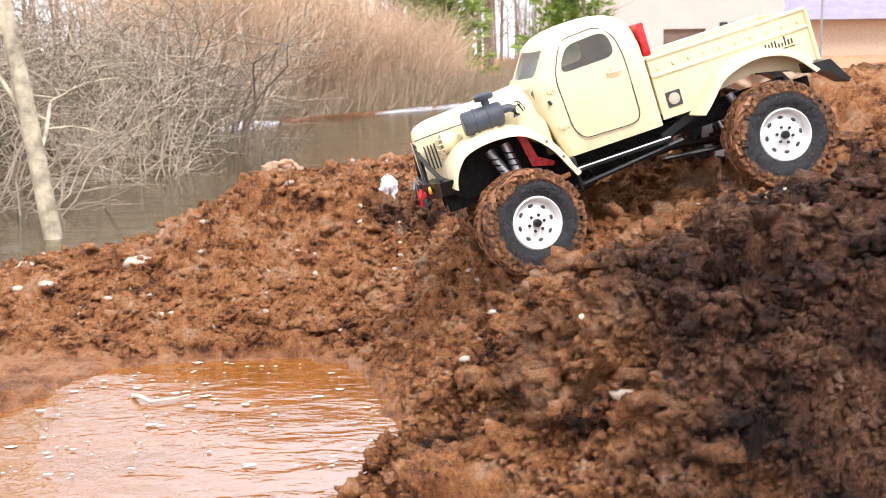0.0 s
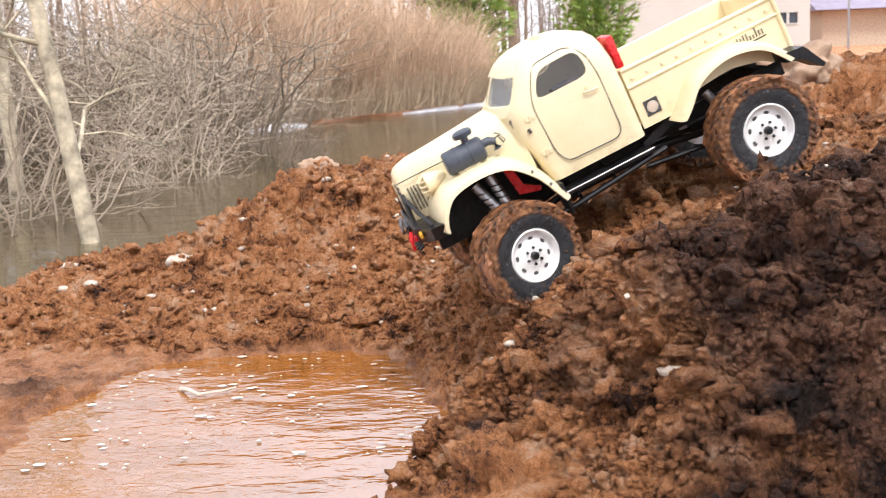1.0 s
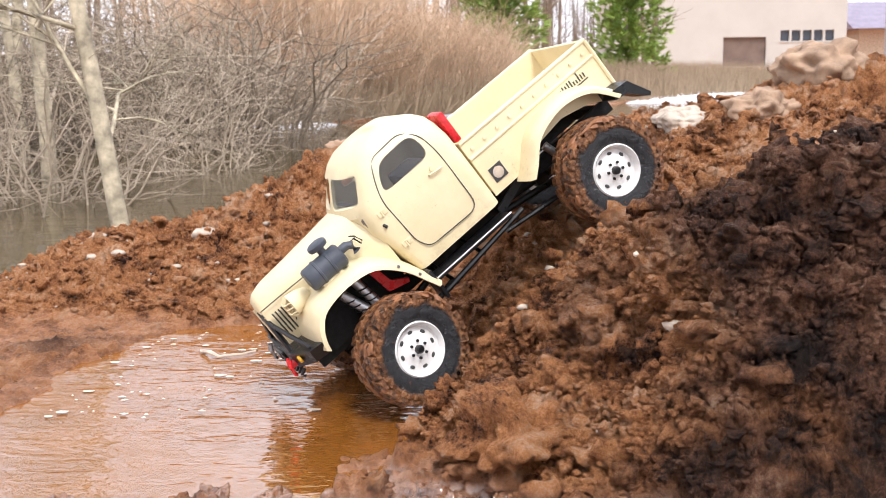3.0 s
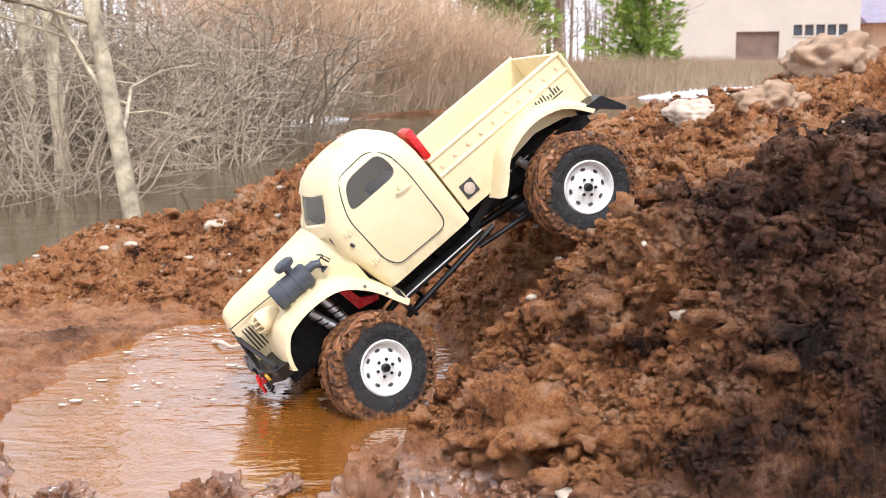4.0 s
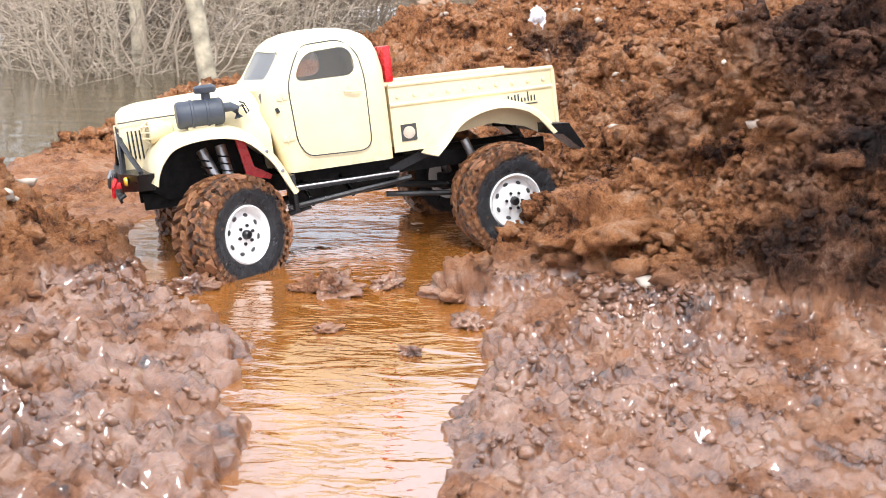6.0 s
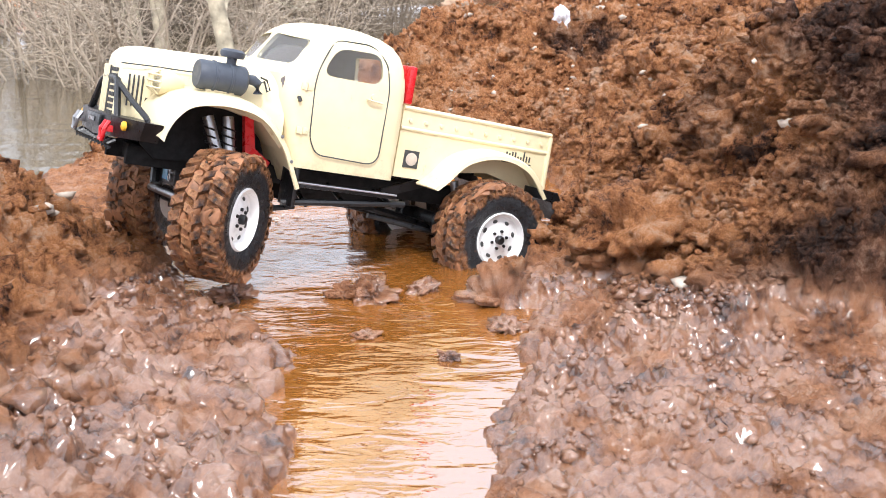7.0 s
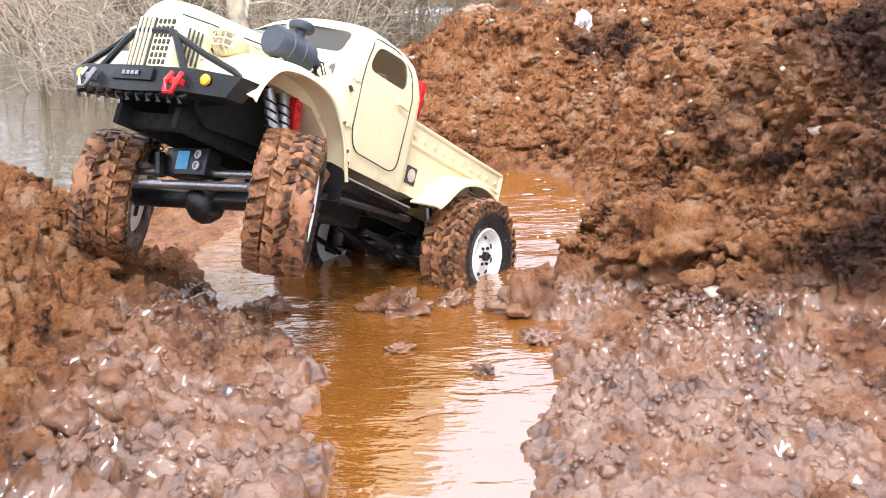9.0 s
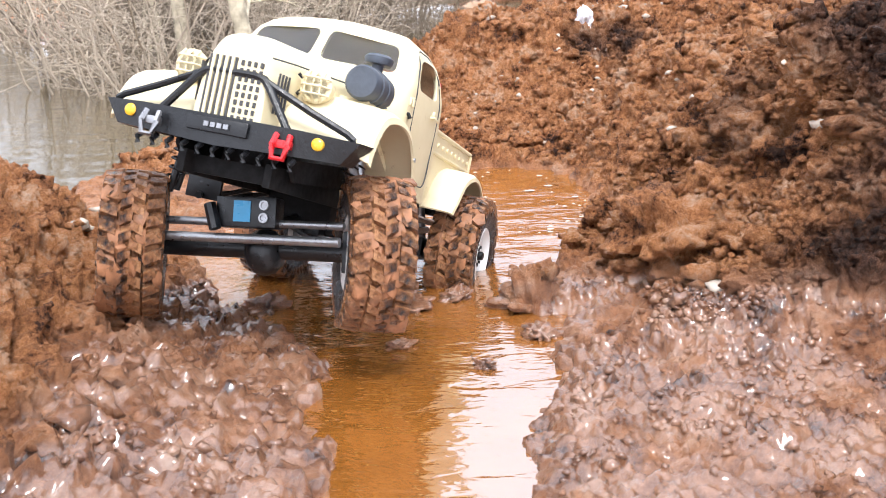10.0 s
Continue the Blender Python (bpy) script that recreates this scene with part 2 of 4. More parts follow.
def rounded(pts, r, seg=4):
    """Round the corners of an outline."""
    out = []
    n = len(pts)
    for i in range(n):
        p, a, b = Vector(pts[i]), Vector(pts[i - 1]), Vector(pts[(i + 1) % n])
        da, db = (a - p), (b - p)
        k = min(r, da.length * 0.45, db.length * 0.45)
        A, B = p + da.normalized() * k, p + db.normalized() * k
        for s in range(seg + 1):
            u = s / seg
            out.append(tuple(A * (1 - u) ** 2 + p * 2 * u * (1 - u) + B * u * u))
    return out


def cut(me, cutters):
    """The mesh with the cutters' solids taken away."""
    ob = new("blank", me)
    tools = []
    for bm in cutters:
        tool = bpy.data.meshes.new("cutter")
        bmesh.ops.recalc_face_normals(bm, faces=bm.faces)
        bm.to_mesh(tool)
        bm.free()
        t = new("cutter", tool)
        tools.append(t)
        mod = ob.modifiers.new("cut", "BOOLEAN")
        mod.operation = "DIFFERENCE"
        mod.solver = "EXACT"
        mod.object = t
    dg = bpy.context.evaluated_depsgraph_get()
    out = bpy.data.meshes.new_from_object(ob.evaluated_get(dg))
    for o in (ob, *tools):
        bpy.data.objects.remove(o)
    return out


# ---- the ground ----
def fade(a, b, x):
    t = np.clip((x - a) / (b - a), 0, 1)
    return t * t * (3 - 2 * t)


LATTICE = np.random.RandomState(7).rand(256, 256)


def value_noise(x, y):
    xi, yi = np.floor(x).astype(int), np.floor(y).astype(int)
    u, v = x - xi, y - yi
    u, v = u * u * (3 - 2 * u), v * v * (3 - 2 * v)
    g = lambda i, j: LATTICE[(xi + i) % 256, (yi + j) % 256]
    return (g(0, 0) * (1 - u) + g(1, 0) * u) * (1 - v) + (g(0, 1) * (1 - u) + g(1, 1) * u) * v


def fbm(x, y, octaves=5, gain=0.5):
    s, a, t = 0, 1, 0
    for k in range(octaves):
        c, n = math.cos(k * 0.9), math.sin(k * 0.9)
        s = s + a * value_noise((x * c - y * n) * 2 ** k + 17 * k, (x * n + y * c) * 2 ** k + 31 * k)
        t += a
        a *= gain
    return s / t


def cells(x, y, scale, seed=0):
    """Rounded clods: 1 at a clod's middle, 0 between clods."""
    X, Y = x * scale, y * scale
    xi, yi = np.floor(X).astype(int), np.floor(Y).astype(int)
    best = np.full(X.shape, 9.0)
    for i in (-1, 0, 1):
        for j in (-1, 0, 1):
            a = LATTICE[(xi + i + seed) % 256, (yi + j) % 256]
            b = LATTICE[(yi + j + 91 + seed) % 256, (xi + i + 40) % 256]
            best = np.minimum(best, (X - xi - i - a) ** 2 + (Y - yi - j - b) ** 2)
    return np.sqrt(np.clip(1 - best, 0, 1))


POND = [(-.45, .83), (-.455, .99), (-.44, 1.14), (-.40, 1.23), (-.317, 1.268), (-.209, 1.28), (-.11, 1.24), (-.065, 1.1), (-.045, 1.0), (-.055, .9),
        (-.10, .79), (-.115, .70), (-.065, .655), (-.075, .56), (-.08, .47), (-.083, .37), (-.1, .1), (-.2, .1), (-.19, .36), (-.22, .44), (-.236, .51),
        (-.275, .59), (-.325, .635), (-.385, .69)]


def pond_distance(x, y):
    """How far outside the pond's edge (inside: minus)."""
    best = np.full(x.shape, 1e9)
    inside = np.zeros(x.shape, bool)
    for (ax, ay), (bx, by) in zip(POND, POND[1:] + POND[:1]):
        dx, dy = bx - ax, by - ay
        t = np.clip(((x - ax) * dx + (y - ay) * dy) / (dx * dx + dy * dy), 0, 1)
        best = np.minimum(best, np.hypot(x - ax - t * dx, y - ay - t * dy))
        inside ^= ((ay > y) != (by > y)) & (x < (y - ay) / (by - ay + 1e-12) * dx + ax)
    return np.where(inside, -best, best)


def ground_smooth(x, y):
    """The land's form without its clods."""
    d = pond_distance(x + 0.05 * (fbm(x * 22, y * 22, 4, .6) - 0.5), y + 0.05 * (fbm(x * 22 + 50, y * 22, 4, .6) - 0.5))
    edge = np.interp(y, [.1, .37, .56, .655, .7, .79, .9, 1.0, 1.1, 1.24], [-.1, -.083, -.075, -.065, -.115, -.10, -.055, -.045, -.065, -.11])
    s = np.maximum(x - edge, 0)
    near = np.interp(s, [0, .055, .11, .16, .20, .22, .26, .40, 1.0, 3.0], [0, .012, .044, .102, .164, .194, .208, .262, .33, .3])
    shelf = np.interp(s, [0, .02, .06, .15, .25, .35, .6, 3.0], [0, .008, .004, .003, .006, .022, .10, .3])
    shelf = shelf - .018 * fade(.50, .42, y) * fade(.03, .07, s) * fade(.27, .20, s)
    near = shelf + (near - shelf) * fade(.50, .66, y)
    near = near * fade(-0.4, 0.1, y)
    track = np.interp(s, [0, .05, .083, .108, .154, .305, .45, .66, 2.0, 5.0], [0, .055, .098, .126, .158, .205, .232, .262, .32, .25])
    right = near + (track - near) * fade(.73, .87, y)
    crest = np.interp(x, [-3, -.95, -.77, -.69, -.62, -.49, -.38, -.27, -.07, .3, .6, 1.0, 2.5], [-.16, -.14, -.015, .040, .076, .090, .130, .175, .190, .235, .31, .33, .26])
    berm = crest * fade(1.2, 1.68, y)
    bank = berm + (right - berm) * fade(1.55, 1.28, y) * fade(-.14, -.03, x)
    left = np.interp(-.2 - x + 0.25 * (0.6 - y), [0, .06, .14, .20, .24, .28, .40, 1.5], [.0, .004, .008, .032, .062, .100, .15, .19])
    left = left * fade(.86, .68, y) * fade(-0.15, .2, y) * fade(-.15, -.2, x)
    h = np.maximum(bank, left)
    h = np.where(d > 0, np.minimum(h + .003, d * 1.3) + .002 * fade(0, .02, d), -np.minimum(.045, -d * 0.8))
    # mud bar across the mouth of the channel
    for bx, by, r, a in ((-.205, .672, .030, .044), (-.10, .66, .030, .043)):
        h = h + a * np.exp(-((x - bx) ** 2 + ((y - by) * 1.6) ** 2) / (r * r) * 1.5) * (d < 0.02)
    # behind the berm the land falls to the river, and rises again far off
    shore = 2.0 - .22 * fade(-.2, -.5, x) + np.clip(x - .35, 0, 6) * 1.3
    h = h * fade(shore + .25, shore - .3, y) - .24 * fade(shore - .1, shore + .7, y)
    bank_y = np.interp(x, [-30, -8, -2.5, .5, 5, 30], [7.0, 7.2, 7.9, 15.0, 24, 40])
    far = np.clip((y - bank_y) * 0.02, 0, 1.5) - .04
    h = h + (far - h) * fade(bank_y - .5, bank_y + .4, y)
    # the river reaches round the end of the berm
    h = h + (-.24 - h) * fade(-.74, -.90, x) * fade(.92, 1.12, y) * fade(6, 5, y)
    dry = fade(7, 12, x) * fade(16, 10, y)
    return h * (1 - dry) + .15 * dry


def cells3(P, scale, seed=0):
    """Rounded lumps in space: 1 in a lump's middle, 0 between lumps."""
    Q = P * scale
    I = np.floor(Q).astype(int)
    best = np.full(len(P), 9.0)
    for i in (-1, 0, 1):
        for j in (-1, 0, 1):
            for k in (-1, 0, 1):
                a, b, c = I[:, 0] + i, I[:, 1] + j, I[:, 2] + k
                u = LATTICE[(a + 37 * c + seed) % 256, (b + 11 * c) % 256]
                v = LATTICE[(b + 53 * c + 91 + seed) % 256, (a + 29 * c + 40) % 256]
                w = LATTICE[(c * 71 + a + 13) % 256, (b + c * 19 + seed + 5) % 256]
                best = np.minimum(best, (Q[:, 0] - a - u) ** 2 + (Q[:, 1] - b - v) ** 2 + (Q[:, 2] - c - w) ** 2)
    return np.clip(1 - np.sqrt(best) / .80, 0, 1) ** .8


def crumble(me):
    """Push the near ground out along its normals into clods and crumbs."""
    n = len(me.vertices)
    co = np.empty(n * 3, np.float32)
    me.vertices.foreach_get("co", co)
    co = co.reshape(-1, 3).astype(float)
    no = np.empty(n * 3, np.float32)
    me.vertex_normals.foreach_get("vector", no)
    no = no.reshape(-1, 3).astype(float)
    near = np.where((np.abs(co[:, 0] + .2) < 1.1) & (co[:, 1] > .1) & (co[:, 1] < 2.2) & (co[:, 2] > -.02))[0]
    P, N = co[near], no[near]
    warp = np.stack([fbm(P[:, 0] * 30 + 3, P[:, 1] * 30 + P[:, 2] * 21, 3), fbm(P[:, 1] * 30 + 40, P[:, 0] * 30 - P[:, 2] * 17, 3), fbm(P[:, 2] * 30 + 80, P[:, 0] * 25 + P[:, 1] * 9, 3)], -1)
    fine = np.stack([fbm(P[:, 0] * 110 + 7, P[:, 1] * 110 + P[:, 2] * 90, 3, .7), fbm(P[:, 1] * 110 + 20, P[:, 2] * 110 - P[:, 0] * 60, 3, .7), fbm(P[:, 2] * 110 + 60, P[:, 0] * 110 + P[:, 1] * 50, 3, .7)], -1)
    P2 = P + .045 * (warp - .5) + .014 * (fine - .5)
    patch = fade(.38, .62, fbm(P[:, 0] * 7 + 5, P[:, 1] * 7 + P[:, 2] * 6, 3))
    dry = fade(.008, .05, P[:, 2])
    tall = fade(.03, .14, P[:, 2])
    big = fade(-.02, .12, P[:, 0]) * fade(.95, .75, P[:, 1])
    d = (.014 + .016 * big) * tall * (cells3(P2, 20) - .40) * (.4 + patch)
    d += (.015 + .008 * tall) * (cells3(P2, 43, 17) - .40) * (.3 + patch) * (.8 + .2 * dry)
    d += .0100 * (cells3(P2, 88, 31) - .40) * (.85 + .15 * dry)
    d += .0060 * (cells3(P + .016 * (fine - .5), 180, 57) - .40) * (.6 + .4 * dry)
    d += .012 * (np.abs(fine[:, 0] - .5) * 2 - .25) * (.45 + .55 * dry)
    co[near] = P + N * (d * fade(-.012, .012, P[:, 2]))[:, None]
    me.vertices.foreach_set("co", co.astype(np.float32).ravel())
    me.update()


def ground_height(x, y):
    h = ground_smooth(x, y)
    k = fade(-0.03, 0.03, h) * fade(2.6, 1.9, y) * fade(-2.2, -1.4, x) * fade(2.2, 1.4, x)
    rough = 0.022 * (fbm(x * 9, y * 9, 4) - 0.5) + .007 * (fbm(x * 50, y * 50, 3, .6) - .5)
    return h + rough * k + 0.006 * (fbm(x * 40, y * 40, 3) - .5) * (1 - k) * fade(3, 2, y)


def axis_steps(lo, hi, step, reach, grow=1.16):
    mid = np.arange(lo, hi, step)
    out = []
    d, p = step, 0.0
    while p < reach:
        d *= grow
        p += d
        out.append(p)
    out = np.array(out)
    return np.concatenate([lo - out[::-1], mid, mid[-1] + out])


def grid_mesh(name, xs, ys, height, material):
    X, Y = np.meshgrid(xs, ys)
    Z = height(X, Y)
    me = bpy.data.meshes.new(name)
    nx, ny = len(xs), len(ys)
    me.vertices.add(nx * ny)
    me.vertices.foreach_set("co", np.stack([X, Y, Z], -1).astype(np.float32).ravel())
    i = np.arange(nx * ny).reshape(ny, nx)
    q = np.stack([i[:-1, :-1], i[:-1, 1:], i[1:, 1:], i[1:, :-1]], -1).reshape(-1)
    me.loops.add(len(q))
    me.loops.foreach_set("vertex_index", q.astype(np.int32))
    me.polygons.add(len(q) // 4)
    me.polygons.foreach_set("loop_start", np.arange(0, len(q), 4, dtype=np.int32))
    me.update(calc_edges=True)
    me.materials.append(material)
    me.shade_smooth()
    return me


def joined(steps, reach):
    """Even steps stretch by stretch, then ever longer ones out to the horizon."""
    mid = np.concatenate([np.arange(a, b - 1e-6, d) for a, b, d in steps])
    wide = axis_steps(0.0, steps[0][2], steps[0][2], reach)
    wide = wide[wide > steps[0][2] * 1.5]
    return np.concatenate([mid[0] - wide[::-1], mid, mid[-1] + wide])


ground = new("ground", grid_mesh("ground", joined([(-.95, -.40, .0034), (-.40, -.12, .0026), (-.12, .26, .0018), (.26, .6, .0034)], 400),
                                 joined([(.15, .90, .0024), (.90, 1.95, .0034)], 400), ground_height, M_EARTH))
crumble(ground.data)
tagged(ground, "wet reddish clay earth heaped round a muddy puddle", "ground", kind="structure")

pond = new("pond_water", grid_mesh("pond_water", np.arange(-.72, .42, .006), np.arange(.05, 1.35, .006),
                                   lambda x, y: .0030 * (fbm(x * 13, y * 28, 3) - .5), M_POND))
tagged(pond, "muddy orange-brown puddle water reflecting the pale sky", "water", kind="structure")
river = new("river_water", grid_mesh("river_water", np.linspace(-60, 40, 60), np.linspace(.95, 60, 60), lambda x, y: 0 * x - .1, M_RIVER))
tagged(river, "brown river water behind the earth bank", "water", kind="structure")


# ---- the truck ----
TRUCK = [
    (0.0, 0.2011, 1.1104, 0.2386, 0.9, 17.4, 185.8),
    (0.5, 0.1787, 1.1043, 0.236, -1.6, 21.0, 187.4),
    (1.0, 0.144, 1.0872, 0.2223, -2.8, 24.1, 189.1),
    (1.5, 0.0295, 1.0436, 0.1722, 0.8, 35.3, 200.1),
    (2.0, -0.0077, 1.0282, 0.1459, 4.4, 36.8, 206.2),
    (2.5, -0.0087, 1.0281, 0.144, 4.8, 36.7, 206.8),
    (4.0, -0.0521, 1.009, 0.1196, 2.0, 37.9, 202.6),
    (4.5, -0.0593, 1.0035, 0.1121, 2.4, 36.3, 202.8),
    (5.0, -0.065, 1.0005, 0.1064, 3.9, 34.3, 201.8),
    (5.5, -0.1574, 0.9291, 0.0505, 13.7, 18.6, 207.0),
    (6.0, -0.2184, 0.8633, 0.0356, 4.7, 4.6, 206.5),
    (7.5, -0.2792, 0.768, 0.0512, 0.3, -19.9, 228.6),
    (8.0, -0.2947, 0.7435, 0.0613, 3.8, -25.5, 236.1),
    (8.5, -0.2902, 0.7267, 0.0582, 1.4, -25.9, 238.4),
    (9.0, -0.2856, 0.7126, 0.0584, -1.9, -26.7, 245.6),
    (9.5, -0.2751, 0.6924, 0.0584, -5.4, -24.5, 255.1),
    (10.0, -0.2644, 0.6628, 0.0591, -11.3, -18.0, 265.7),
]
SIZE = .91
truck = new("toy_truck")
truck.scale = (SIZE, SIZE, SIZE)
tagged(truck, "cream radio-controlled pickup truck splashed with mud", "toy truck")


def arc_strip(pts, section, n=4):
    """A fender: a line of (x, z) swept over (y, dz) stations."""
    dense = []
    for i in range(len(pts) - 1):
        p0, p1, p2, p3 = (Vector(pts[max(0, min(len(pts) - 1, i + k))]) for k in (-1, 0, 1, 2))
        for s in range(n):
            t = s / n
            dense.append(0.5 * ((2 * p1) + (p2 - p0) * t + (2 * p0 - 5 * p1 + 4 * p2 - p3) * t * t + (3 * p1 - p0 - 3 * p2 + p3) * t ** 3))
    dense.append(Vector(pts[-1]))
    bm = bmesh.new()
    mid = sum(dense, Vector((0, 0))) / len(dense)
    mid.y = min(p[1] for p in pts) - .02
    rings = []
    for y, k in section:
        rings.append([(p.x + (mid.x - p.x) * k, y, p.y + (mid.y - p.y) * k) for p in dense])
    loft(bm, rings, close=False, cap=False)
    bmesh.ops.recalc_face_normals(bm, faces=bm.faces)
    bmesh.ops.solidify(bm, geom=bm.faces[:], thickness=0.0018)
    return bm


def footprint(x0, x1, hw, z, r, seg=5, lean=0.0):
    """A rounded oblong across the cab at one height."""
    o = rounded([(x0, -hw), (x1, -hw), (x1, -hw * .6), (x1, -hw * .3), (x1, hw * .3), (x1, hw * .6), (x1, hw), (x0, hw)], r, seg)
    k = lean * max(0.0, min(1.0, (z - .10) / .03))
    return [(u - (k * (v / hw) ** 2 if u > (x0 + x1) / 2 else 0), v, z) for u, v in o]


def build_cab():
    bm = bmesh.new()
    levels = [(.046, -.018, .090, .0765, .012), (.075, -.018, .097, .078, .014), (.105, -.018, .108, .079, .016), (.126, -.018, .116, .0785, .018),
              (.134, -.018, .112, .0775, .018), (.150, -.016, .101, .0735, .020), (.160, -.013, .094, .0695, .022), (.168, -.007, .086, .063, .024),
              (.1735, .002, .077, .054, .026), (.177, .014, .064, .040, .024), (.1785, .026, .050, .022, .012)]
    loft(bm, [footprint(a, b, w, z, r, 5, .020) for z, a, b, w, r in levels], cap=True)
    hollow = bmesh.new()
    inner = [(.030, *levels[0][1:])] + levels[1:-2]
    loft(hollow, [footprint(a + .003, b - .003, w - .003, z - (.003 if z > .04 else 0), r, 5, .020) for z, a, b, w, r in inner], cap=True)
    me = to_mesh(bm, "cab", M_CREAM)
    side = bmesh.new()
    prism(side, rounded(SIDE_WINDOW, .012), "Y", -.12, .12)
    fronts = []
    for s in (-1, 1):
        b = bmesh.new()
        prism(b, rounded([(s * .004, .136), (s * .064, .1355), (s * .0585, .1590), (s * .004, .1625)], .007), "X", .070, .16)
        fronts.append(b)
    back = bmesh.new()
    prism(back, rounded([(-.035, .132), (.035, .132), (.032, .156), (-.032, .156)], .006), "X", -.06, .0)
    me = cut(me, [hollow, side, *fronts, back])
    me.name = "cab"
    ob = new("cab", me)
    me.shade_smooth()
    me.set_sharp_from_angle(angle=radians(34))
    ob.parent = truck
    return ob


SIDE_WINDOW = [(.074, .1305), (.0595, .1565), (.014, .1585), (.0115, .131)]
cab = build_cab()
for s in (-1, 1):
    b = bmesh.new()
    o = rounded(SIDE_WINDOW, .012)
    grow = lambda k: [((u - .04) * k + .04, (v - .145) * k + .145) for u, v in o]
    loft(b, [[(u, s * (.0762 - (v - .131) * .17), v) for u, v in grow(1.02)], [(u, s * (.0750 - (v - .131) * .17), v) for u, v in grow(1.02)]])
    part("side_window", b, M_GLASS, cab)
    b = bmesh.new()
    o = rounded([(s * .003, .135), (s * .065, .1345), (s * .0595, .1600), (s * .003, .1635)], .007)
    loft(b, [[(.1108 - (v - .134) * .66 - u * u * 3.6, u, v) for u, v in o], [(.1098 - (v - .134) * .66 - u * u * 3.6, u, v) for u, v in o]])
    part("windscreen", b, M_GLASS, cab)
    # door seam, handle and hinges
    seam = rounded([(.0795, .128), (.070, .150), (.060, .1635), (.022, .1655), (.008, .152), (.0045, .128), (.0045, .058), (.068, .060), (.0765, .074)], .014, 5)
    b = bmesh.new()
    pts = [(u, s * (.0788 if v < .126 else .0790 - (v - .126) * .20 - max(0, v - .15) * .35), v) for u, v in seam]
    tube(b, pts + [pts[0]], .0006, 5)
    part("door_seam", b, M_INK, cab)
    b = bmesh.new()
    tube(b, [(.026, s * .078, .1165), (.026, s * .0815, .1165), (.018, s * .0825, .1155), (.011, s * .0815, .1150)], .0011, 6)
    lathe(b, [(.0001, .0), (.003, .0), (.003, .002), (.0001, .0022)], 12, "Y", (.0195, s * .0785, .1195))
    part("door_handle", b, M_CREAM, cab)
    for hx, hz in ((.0872, .118), (.0856, .0795)):
        b = bmesh.new()
        for k in (-1, 1):
            box(b, (hx - .0035 + k * .003, s * .0785 - .0012, hz - .0028), (hx + .0015 + k * .003, s * .0785 + .0012, hz + .0028), .0004)
        tube(b, [(hx, s * .0797, hz - .0035), (hx, s * .0797, hz + .0035)], .0011, 6)
        part("door_hinge", b, M_CREAM, cab)
    b = bmesh.new()
    tube(b, [(.0925, s * .0750, .1075), (.0925, s * .0795, .1075), (.0915, s * .081, .1045)], .0018, 6)
    part("mirror_stub", b, M_BLACK, cab)
    b = bmesh.new()
    tube(b, [(.1235, s * .062, .1185), (.1205, s * .069, .117), (.117, s * .071, .109), (.1195, s * .071, .107), (.1225, s * .068, .116)], .0008, 5)
    part("bonnet_latch", b, M_BLACK, cab)
b = bmesh.new()
box(b, (-.004, -.06, .07), (.03, .06, .115), .006)
box(b, (.085, -.068, .10), (.105, .068, .125), .004)
part("dashboard_and_seat", b, M_SEAT, cab)
b = bmesh.new()
lathe(b, [(.0135, -.001), (.015, 0), (.0135, .001), (.012, 0)], 20, "X", (0, 0, 0))
bmesh.ops.transform(b, matrix=Matrix.Translation((.078, .03, .122)) @ Matrix.Rotation(radians(-30), 4, "Y"), verts=b.verts)
part("steering_wheel", b, M_SEAT, cab)

# bonnet and nose
b = bmesh.new()
rings = []
for x, hw, top, low, e in ((.2475, .021, .112, .060, 3.0), (.246, .0245, .1185, .054, 3.0), (.240, .027, .1235, .050, 3.2), (.230, .0295, .126, .050, 3.2), (.222, .031, .127, .084, 3.2), (.190, .039, .1285, .086, 3.0),
                           (.150, .053, .1305, .086, 2.9), (.120, .066, .1325, .080, 2.8), (.100, .073, .134, .060, 2.8)):
    ring = []
    for k in range(25):
        a = math.pi * k / 24
        c, s_ = math.cos(a), math.sin(a)
        u = math.copysign(abs(c) ** (2 / e), c) * hw
        w = abs(s_) ** (2 / e)
        ring.append((x, u, low + (top - low) * w))
    rings.append(ring)
loft(b, rings)
bonnet = part("bonnet", b, M_CREAM, truck)
bonnet.location, bonnet.scale = (.0085, 0, 0), (.915, 1, 1)
b = bmesh.new()
for s in (-1, 1):
    tube(b, [(.2465, s * .0242, .110), (.222, s * .0318, .1115), (.19, s * .0398, .1125), (.15, s * .0540, .1135), (.122, s * .0665, .1145)], .0006, 5)
part("bonnet_seam", b, M_INK, bonnet)
for i in range(9):
    b = bmesh.new()
    y = -.0185 + i * .0046
    if i < 5:
        box(b, (.2465, y - .0008, .058), (.2488, y + .0008, .1065), .0003)
        part("grille_slot", b, M_INK, bonnet, smooth=False)
    else:
        for k in range(9):
            box(b, (.2465, y - .0011, .0595 + k * .0053), (.2487, y + .0011, .063 + k * .0053), .0003)
        part("grille_slot", b, M_INK, bonnet, smooth=False)
for i in range(4):
    b = bmesh.new()
    y = -.0162 + i * .0046
    box(b, (.2465, y - .0011, .058), (.2498, y + .0011, .107), .0008)
    part("grille_bar", b, M_CREAM, bonnet)
